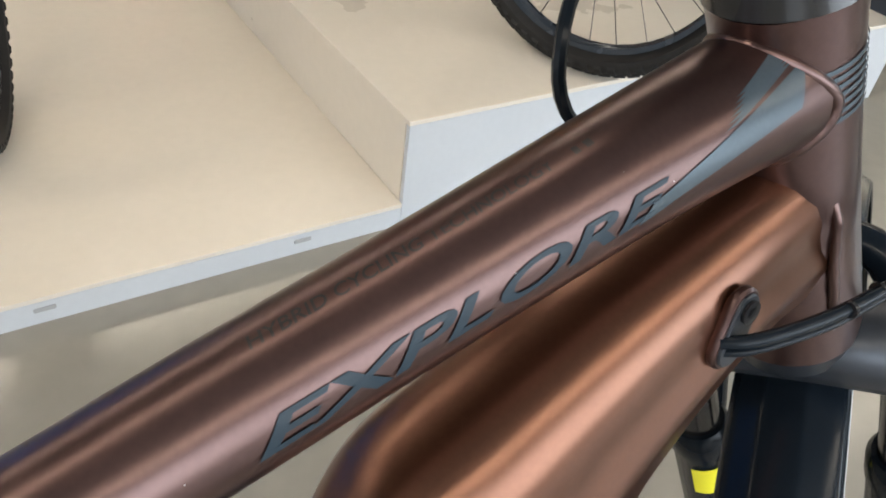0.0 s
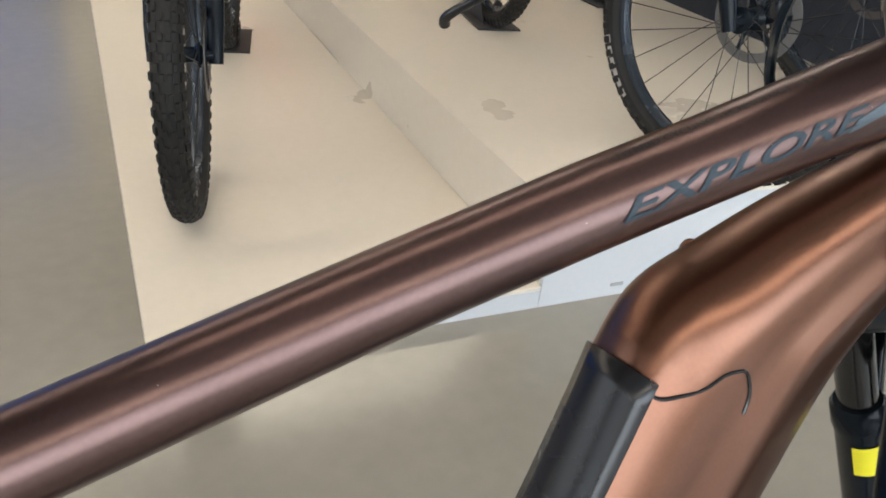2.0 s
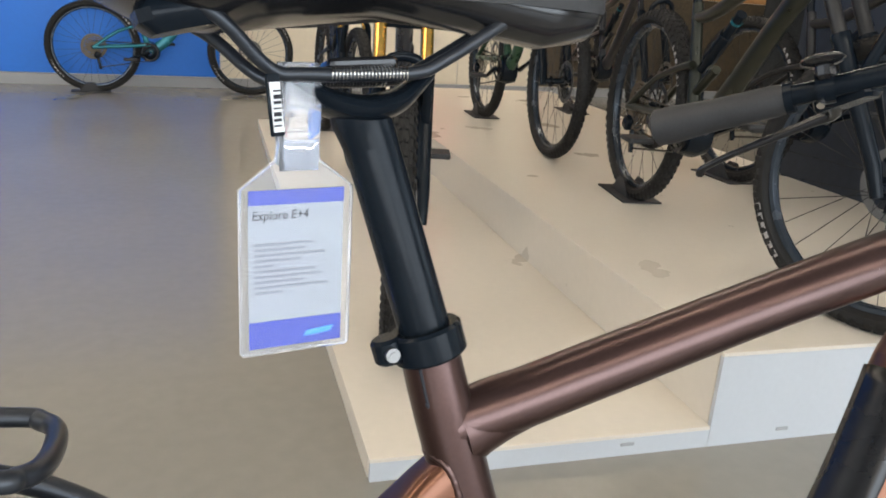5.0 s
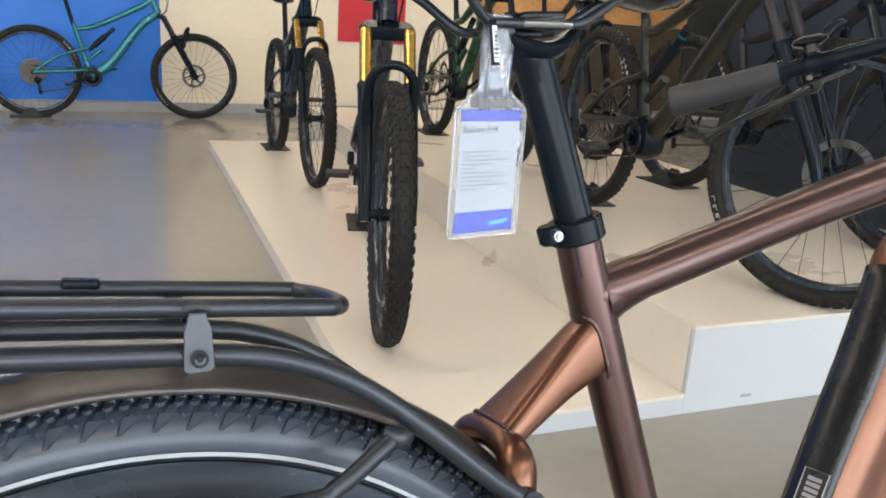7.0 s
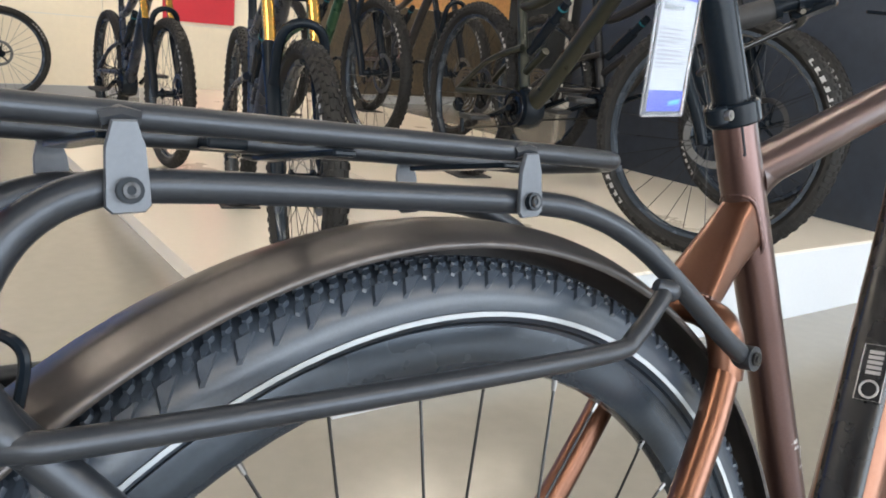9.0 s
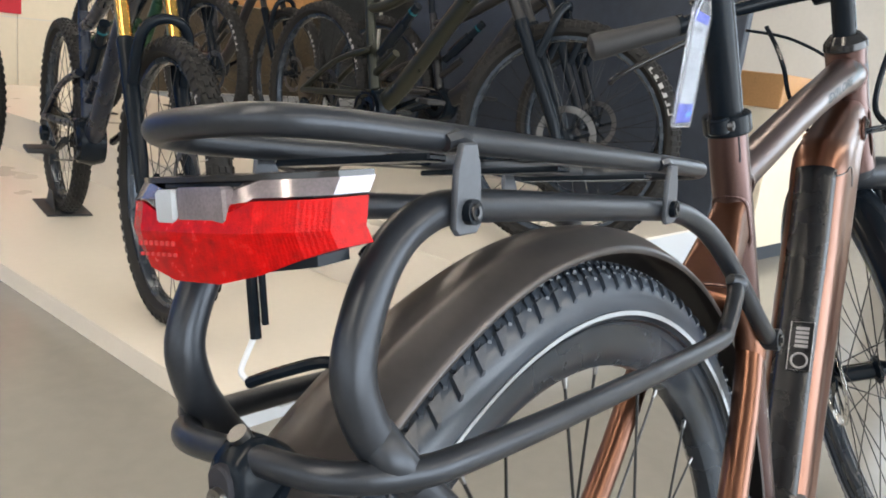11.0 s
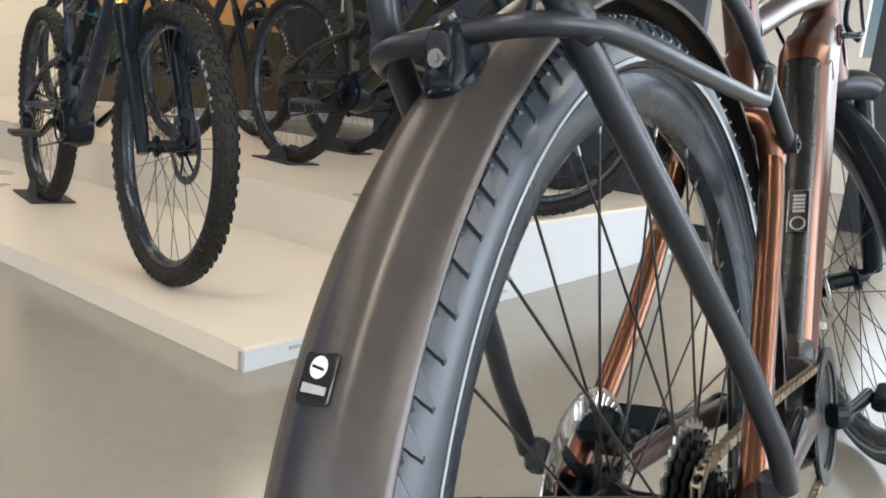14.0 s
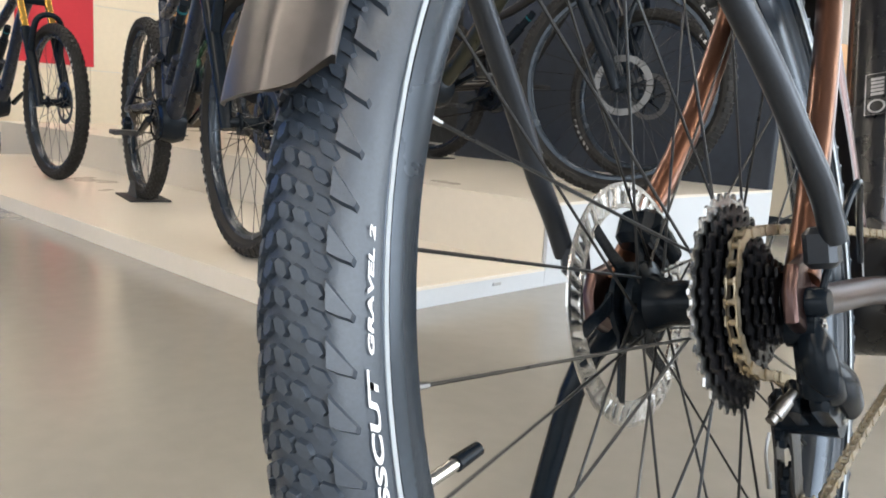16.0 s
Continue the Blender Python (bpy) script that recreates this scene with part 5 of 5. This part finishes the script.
part("bolt_recess", Shape().prism([(0.0060 * math.cos(radians(q)), (0.005 if math.sin(radians(q)) > 0 else 0) + 0.0062 * math.sin(radians(q))) for q in range(0, 360, 18)], mount_m @ Matrix.Translation((0.0118, 0, 0.0125)) @ Matrix(((0, -0.55, 0.835, 0), (1, 0, 0, 0), (0, 0.835, 0.55, 0), (0, 0, 0, 1))), 0.004, 0.0008), INK, mount, "dark recess round the bolt")
bolt_a, bolt_d = mount_m @ Vector((0.0125, 0, 0.0118)), (mount_m.to_3x3() @ Vector((0.835, 0, 0.55))).normalized()
part("bolt", Shape().rod(bolt_a, bolt_a + bolt_d * 0.0040, 0.0047, 0.0043, 20).rod(bolt_a + bolt_d * 0.0040, bolt_a + bolt_d * 0.0046, 0.0022, None, 6), BOLT, mount)
part("bolt", Shape().rod(mount_m @ Vector((-0.006, 0, 0.020)), mount_m @ Vector((-0.006, 0, 0.0242)), 0.0040), BOLT, mount)

# tail lamp
lm = Matrix.Translation((-0.233, 0.002, 0.769))
lamp = part("tail_lamp", Shape().grid([[lm @ Vector((x, y, z)) for y, z, x in ((-0.043, 0.013 * s, 0.020), (-0.042, 0.014 * s, 0.006), (-0.020, 0.016 * s, -0.006), (0.020, 0.016 * s, -0.006), (0.042, 0.014 * s, 0.006), (0.043, 0.013 * s, 0.020))] for s in (-0.9, 1)], around=True), BLACK, bike, "red and clear bicycle tail lamp under the rack")
red = Shape()
curve = [(-0.0525, 0.022), (-0.0515, 0.006), (-0.044, -0.002), (-0.030, -0.008), (-0.012, -0.0105), (0.012, -0.0105), (0.030, -0.008), (0.044, -0.002), (0.0515, 0.006), (0.0525, 0.022)]
red.grid([[lm @ Vector((x, y, -0.0175 if abs(y) < 0.02 else -0.0175 + (abs(y) - 0.02) * 0.36)) for y, x in curve], [lm @ Vector((x - 0.003, y, 0.0)) for y, x in curve], [lm @ Vector((x - 0.001, y, 0.004 if abs(y) < 0.02 else 0.010)) for y, x in curve]], around=True)
part("red_lens", red, RED_LENS, lamp, "ribbed red reflector lens", 14)
clear = Shape().grid([[lm @ Vector((x - 0.0005, y, 0.004 if abs(y) < 0.02 else 0.011)) for y, x in curve], [lm @ Vector((x + 0.003, y, 0.012 if abs(y) < 0.02 else 0.0165)) for y, x in curve]], around=True)
clear.box(lm @ Vector((-0.009, -0.006, 0.009)), (0.005, 0.026, 0.012), 0.001)
part("clear_lens", clear, CLEAR_LENS, lamp, "clear plastic lens")
part("bulb_window", Shape().box(lm @ Vector((-0.0095, 0.0125, 0.0085)), (0.006, 0.0115, 0.0115), 0.0012), REFLEX, lamp, "milky lamp window")
part("lamp_cap", Shape().grid([[lm @ Vector((x + 0.003, y * 0.99, z)) for y, x in curve] for z in (0.0165, 0.0185)]), BLACK_GLOSS, lamp)
g = Shape()
for k in range(7):
    g.box(lm @ Vector((-0.0140, 0.026 - 0.0032 * k, -0.004)), (0.0006, 0.0014, 0.0016))
    g.box(lm @ Vector((-0.0135, 0.026 - 0.0032 * k, -0.008)), (0.0006, 0.0016, 0.0012))
part("print_bar", g, mat("pale_red_print", (0.50, 0.03, 0.03), 0.4), lamp)
part("lamp_bracket", Shape().tube([(-0.200, -0.040, 0.760), (-0.200, -0.046, 0.752)], 0.006, 10), BLACK, lamp)
part("lamp_cable", Shape().tube([(-0.212, 0.012, 0.750), (-0.212, 0.012, 0.724)], 0.0022, 8).tube([(-0.212, 0.006, 0.750), (-0.212, 0.006, 0.730)], 0.0014, 8), BLACK, lamp)
part("lamp_cable", Shape().tube([(-0.212, 0.012, 0.726), (-0.213, 0.018, 0.716), (-0.214, 0.020, 0.710), (-0.213, 0.016, 0.706)], 0.0012, 8, smooth=4), WHITE_INK, lamp, "white wire")
part("lamp_cable", Shape().tube([(-0.213, 0.017, 0.706), (-0.210, 0.000, 0.712), (-0.203, -0.018, 0.716), (-0.197, -0.026, 0.708), (-0.200, -0.023, 0.688)], 0.0024, 8, smooth=5), BLACK, lamp, "black cable into the mudguard")

# fork and bars, turned to the left
SHIFT, STEER = 0.028, 28
AX = Vector((0.386, 0, -1.0)).normalized()
PIVOT = Vector((0.922, 0, 0.921))
TURN_M = Matrix.Translation(PIVOT) @ Matrix.Rotation(radians(STEER), 4, -AX) @ Matrix.Translation(-PIVOT)
part("headset", Shape().tube([(0.922, 0, 0.921), (0.919, 0, 0.930)], [0.0308, 0.0300], 32).tube([(0.9185, 0, 0.931), (0.915, 0, 0.941)], [0.0295, 0.021], 32), BLACK_GLOSS, bike, "black headset ring")
steered = [front]
stem = part("stem", Shape().tube([(0.916, 0, 0.936), (0.883, 0, 1.026)], 0.0165, 20).tube([(0.889, 0, 1.008), (0.910, 0, 1.012), (0.938, 0, 1.015)], [0.018, 0.016, 0.017], 18, smooth=3).rod((0.940, -0.024, 1.015), (0.940, 0.024, 1.015), 0.020), BLACK, bike, "black alloy stem")
bar = part("handlebar", Shape().tube([(0.880, -0.365, 1.003), (0.903, -0.22, 1.010), (0.930, -0.08, 1.016), (0.940, 0, 1.015), (0.930, 0.08, 1.016), (0.903, 0.22, 1.010), (0.880, 0.365, 1.003)], 0.0110, 16, smooth=6), BLACK, bike, "black swept handlebar")
steered += [stem, bar]
for sy in (-1, 1):
    a, b = Vector((0.902, 0.232 * sy, 1.0085)), Vector((0.8795, 0.368 * sy, 1.003))
    steered.append(part("grip", Shape().tube([a, a.lerp(b, 0.08), a.lerp(b, 0.5), a.lerp(b, 0.85), a.lerp(b, 0.97), b], [0.0150, 0.0165, 0.0170, 0.0205, 0.0198, 0.013], 18), GRIP, bike, "dark grey rubber grip"))
    steered.append(part("grip_clamp", Shape().rod(a + (a - b) * 0.06, a, 0.0165, None, 20), BLACK, bike))
    c = Vector((0.908, 0.195 * sy, 1.012))
    lev = part("brake_lever", Shape().tube([c + Vector((0.012, 0, -0.010)), c + Vector((0.042, 0.008 * sy, -0.020)), c + Vector((0.040, 0.03 * sy, -0.026)), c + Vector((0.022, 0.10 * sy, -0.044)), c + Vector((0.018, 0.14 * sy, -0.056)), c + Vector((0.024, 0.15 * sy, -0.062))], [0.009, 0.008, 0.0055, 0.0042, 0.0042, 0.0048], 12, smooth=5), BLACK_GLOSS, bike, "black brake lever")
    steered.append(lev)
    part("lever_clamp", Shape().rod(c + Vector((0.002, -0.008 * sy, 0)), c + Vector((-0.002, 0.008 * sy, 0)), 0.0165, None, 20).box(c + Vector((0.022, -0.012 * sy, -0.010)), (0.030, 0.060, 0.017), 0.004, (-6 * sy, 0, -14 * sy)), BLACK, lev)
    part("bolt", Shape().rod(c + Vector((-0.010, 0.002, -0.014)), c + Vector((-0.015, 0.002, -0.019)), 0.0038), STEEL, lev)
remote = part("display_remote", Shape().ball((0.892, 0.190, 1.036), (0.022, 0.021, 0.0065), 20, 10).box((0.896, 0.190, 1.026), (0.026, 0.014, 0.018), 0.004), BLACK_GLOSS, bike, "black thumb remote")
steered.append(remote)
for pts, r in (([(0.945, 0.15, 0.968), (1.00, 0.09, 0.95), (1.015, 0.03, 0.90), (1.012, 0.05, 0.83), (1.03, 0.06, 0.76)], 0.0026), ([(0.95, 0.12, 0.97), (0.93, 0.10, 0.935), (0.886, 0.078, 0.895), (0.890, 0.07, 0.85), (0.97, 0.06, 0.80)], 0.0034), ([(0.95, -0.08, 0.975), (1.00, -0.06, 0.95), (1.012, -0.035, 0.88), (1.004, -0.03, 0.83), (1.0, -0.05, 0.80)], 0.0046)):
    part("brake_hose", Shape().tube(pts, r, 8, smooth=6), BLACK, bike)
fork = part("fork_crown", Shape().tube([(1.012, 0.085, 0.700), (1.012, 0.062, 0.716), (1.000, 0.025, 0.726), (1.000, -0.025, 0.726), (1.012, -0.062, 0.716), (1.012, -0.085, 0.700)], [0.018, 0.026, 0.026, 0.026, 0.026, 0.018], 18, smooth=4).tube([(0.991, 0, 0.742), (0.996, 0, 0.728)], [0.034, 0.030], 30), CHARCOAL, bike, "dark grey suspension fork crown")
steered.append(fork)
for sy in (-1, 1):
    base = Vector((1.013, 0.062 * sy, 0.715))
    e = Vector((1.150, 0.062 * sy, 0.372))
    q = (e - base).normalized()
    part("fork_stanchion", Shape().rod(base - q * 0.02, base + q * 0.14, 0.0155, None, 20), BLACK_GLOSS, fork, "glossy black stanchion")
    leg = part("fork_lower", Shape().tube([base + q * 0.10, base + q * 0.105, base + q * 0.125, base + q * 0.13, base + q * 0.30, e], [0.0185, 0.0215, 0.0215, 0.0198, 0.019, 0.017], 20), BLACK, fork)
    if sy > 0:
        rows = []
        for k in range(2):
            at = base + q * (0.138 + 0.032 * k)
            u = q.cross(Vector((0, 1, 0))).normalized()
            rows.append([at + (Vector((0, -1, 0)) * math.cos(radians(t)) - u * math.sin(radians(t))) * 0.0204 for t in range(10, 101, 9)])
        part("warning_sticker", Shape().grid(rows, around=False), YELLOW, leg, "yellow warning sticker")
part("fork_arch", Shape().tube([(1.073, 0.062, 0.60), (1.09, 0.05, 0.72), (1.094, 0.0, 0.748), (1.09, -0.05, 0.72), (1.073, -0.062, 0.60)], [0.014, 0.013, 0.012, 0.013, 0.014], 12, smooth=5), BLACK, fork)
steered.append(part("front_fender", Shape().lathe(prof, 60, (1.165, 0, 0.361), 20, 185), BLACK, bike, "dark satin front mudguard"))
steered.append(part("head_lamp", Shape().box((1.03, 0, 0.80), (0.04, 0.05, 0.035), 0.01), BLACK, bike, "small black head lamp"))
for o in steered:
    o.matrix_basis = TURN_M @ o.matrix_basis

# small print on the seat tube and the battery
for k, (z, h, w) in enumerate(((0.512, 0.004, 0.010), (0.506, 0.003, 0.008), (0.495, 0.012, 0.003), (0.486, 0.003, 0.009), (0.478, 0.003, 0.006), (0.470, 0.004, 0.008))):
    x = 0.402 + (0.57 - z) * 0.259
    part("print_bar", Shape().grid([[(x - 0.0179 * math.sin(radians(t)), -0.0179 * math.cos(radians(t)), z + h * q) for t in [-8 + w * 3000 * i / 4 - 6 * k for i in range(5)]] for q in (0, 1)], around=False), GREY_INK, bike)
# lettering on the top tube
def on_top_tube(phi0, lift=0.0006):
    """Wraps flat letters round the top tube; phi0: the line's angle above the right-hand side."""
    def spot(x, y):
        z, r = tt_at(x)
        a = radians(phi0) + y / r
        return Vector((x, -(r + lift) * math.cos(a), z + (r + lift) * math.sin(a)))
    return spot


bm = lettering("EXPLORE", 0.0108, 1.0, 0.30, 0.02)
wide = max(v.co.x for v in bm.verts)
for v in bm.verts:
    v.co.x = 0.689 + v.co.x * 0.150 / wide
lay(bm, "lettering", on_top_tube(6, 0.0005), DECAL, top_tube, 0.003, 0.02)["label"] = "slate blue word EXPLORE"
bm = lettering("HYBRID CYCLING TECHNOLOGY", 0.0046, 1.0, 0.15, 0.012)
wide = max(v.co.x for v in bm.verts)
for v in bm.verts:
    v.co.x = 0.696 + v.co.x * 0.107 / wide
lay(bm, "lettering", on_top_tube(76, 0.0006), DECAL_DARK, top_tube, 0.003, 0.02)["label"] = "dark words HYBRID CYCLING TECHNOLOGY"
for x, w in ((0.811, 0.004), (0.816, 0.005)):
    f = on_top_tube(76, 0.0006)
    part("print_bar", Shape().grid([[f(x + 0.6 * w * k / 3, -0.002 + 0.0008 * j) for k in range(4)] for j in range(6)], around=False), DECAL_DARK, top_tube)
specks = Shape()
for k in range(14):
    q = on_top_tube(random.uniform(-20, 105), 0.0001)(random.uniform(0.45, 0.88), 0)
    specks.ball(q, (random.uniform(0.0002, 0.0004), 0.0002, 0.0002), 6, 4)
tagged(part("dust", specks, GREY_INK, top_tube), kind="stuff")
# silver blue flash that runs from the lettering on to the head tube
f = on_top_tube(0, 0.0005)


def band(a, b, low, high, bend, name, material, parent, label=""):
    """A curved decal strip on the top tube; low and high give its rims at both ends."""
    rows = []
    for k in range(17):
        t = k / 16
        x, q = a + (b - a) * t, t ** bend
        y0, y1 = low[0] + (low[1] - low[0]) * q, high[0] + (high[1] - high[0]) * q
        rows.append([f(x + 0.006 * j / 8, y0 + (y1 - y0) * j / 8) for j in range(9)])
    return part(name, Shape().grid(rows, around=False), material, parent, label)


flash = band(0.826, 0.905, (-0.004, 0.006), (0.0015, 0.022), 1.15, "flash", DECAL_LIGHT, top_tube, "silver blue flash")
for k in range(6):
    band(0.866 + 0.002 * k, 0.900, (0.0115 + 0.0018 * k, 0.0225 + 0.0014 * k), (0.0121 + 0.0018 * k, 0.0231 + 0.0014 * k), 1.1, "stripe", DECAL_LIGHT, flash)
for k in range(7):
    part("stripe", Shape().grid([[Vector((0.936 + 0.386 * (0.886 - z), 0, z)) + Vector((math.sin(radians(a)) * -0.0290 * 0.93, -0.0290 * math.cos(radians(a)), -0.011 * math.sin(radians(a)))) for a in range(-50, 31, 8)] for z in (0.898 - 0.0036 * k, 0.8960 - 0.0036 * k)], around=False), DECAL_LIGHT, flash)

def on_tyre(a0, r0):
    def spot(x, y):
        a = radians(a0) - x / r0
        return Vector(((r0 + y) * math.cos(a), -0.0254 + abs(r0 + y - 0.3365) * 0.06, (r0 + y) * math.sin(a)))
    return spot


for word, height, length, start in (("GRAVEL 2", 0.0027, 0.046, 182.0), ("CROSSCUT", 0.0050, 0.084, 197.0)):
    bm = lettering(word, height, 1.0, 0.2, 0.03)
    wide = max(v.co.x for v in bm.verts)
    for v in bm.verts:
        v.co.x *= length / wide
    lay(bm, "tyre_print", on_tyre(start, 0.3385), WHITE_INK, rear, 0, 0.01)["label"] = "white tyre lettering"
for a0 in (194, 14):
    g = Shape()
    for k in range(13):
        a = [radians(a0 + 1.0 * k + d) for d in (0, 0.45, 1.85, 1.4)]
        g.add([(q * math.cos(t), y, q * math.sin(t)) for q, t, y in zip((0.3015, 0.3015, 0.3120, 0.3120), a, (-0.0126, -0.0126, -0.0145, -0.0145))], [(0, 1, 2, 3)])
    part("rim_decal", g, DECAL_LIGHT, rear, "slanted grey rim stripes")
av = radians(194)
part("valve", Shape().tube([(0.297 * math.cos(av), 0, 0.297 * math.sin(av)), (0.27 * math.cos(av), 0, 0.27 * math.sin(av))], 0.003, 10), STEEL, rear, "steel valve with black cap")
part("valve_cap", Shape().tube([(0.271 * math.cos(av), 0, 0.271 * math.sin(av)), (0.254 * math.cos(av), 0, 0.254 * math.sin(av))], [0.004, 0.0034], 10), BLACK, rear)

# ---- price tag hanging from the saddle rail ----
TAG = pose(0.267, 0.181, 0.834, 0, 0, 7)
tag = thing("price_tag", TAG, "white and blue spec card in a clear sleeve under the saddle", "tag")
sleeve_o = [(-0.0295, -0.049), (0.0295, -0.049), (0.031, -0.0475), (0.031, 0.046), (0.012, 0.061), (0.0105, 0.072), (-0.0105, 0.072), (-0.012, 0.061), (-0.031, 0.046), (-0.031, -0.0475)]
RX90 = Euler((radians(90), 0, 0)).to_matrix().to_4x4()
part("card", Shape().box((0, 0, 0), (0.053, 0.0008, 0.091)), CARD, tag)
part("blue_band", Shape().box((0, -0.0006, 0.0415), (0.053, 0.0006, 0.008)), CARD_BLUE, tag)
part("blue_band", Shape().box((0, -0.0006, -0.0375), (0.053, 0.0006, 0.016)), CARD_BLUE, tag)
part("logo_bar", Shape().prism([(0.004, -0.041), (0.020, -0.0395), (0.022, -0.036), (0.006, -0.0375)], RX90 @ pose(0, 0, 0.0012), 0.0004), CARD_CYAN, tag)
bm = lettering("Explore E+4", 0.0068, 1.0, 0.15, 0.01)
wide = max(v.co.x for v in bm.verts)
lay(bm, "lettering", lambda x, y: Vector((-0.0245 + x * 0.031 / wide, -0.0008, 0.031 + y)), INK, tag)
g = Shape()
for k, w in enumerate((0.033, 0.028, 0.040, 0.026, 0.010, 0.034, 0.038, 0.028, 0.042, 0.016)):
    g.box((-0.0235 + w / 2, -0.0008, 0.0155 - 0.0031 * k), (w, 0.0004, 0.0013))
part("print_bar", g, mat("grey_print", (0.12, 0.12, 0.14), 0.6), tag)
part("sleeve", Shape().prism(sleeve_o, RX90 @ pose(0, 0, 0.0020), 0.0006, 0.0002), PLASTIC, tag, "clear plastic sleeve")
part("sleeve", Shape().prism(sleeve_o, RX90 @ pose(0, 0, -0.0020), 0.0006, 0.0002), PLASTIC, tag, "clear plastic sleeve")
part("sleeve_rim", Shape().tube([RX90 @ Vector((x, y, 0)) for x, y in sleeve_o], 0.0009, 6, loop=True), STRAP, tag)
strap = part("strap", Shape().grid([[(x * (1 + z), y, z) for x in (-0.010, -0.005, 0.0, 0.005, 0.010)] for y, z in ((-0.0030, 0.056), (-0.005, 0.08), (-0.005, 0.100), (-0.001, 0.112), (0.004, 0.108), (0.005, 0.09), (0.0035, 0.058))], around=False), STRAP, tag, "clear plastic strap")
strap_wall = strap.modifiers.new("thickness", "SOLIDIFY")
strap_wall.thickness = 0.0007
for o in tag.children:
    if o.name.startswith(("sleeve", "strap")):
        o.visible_shadow = False
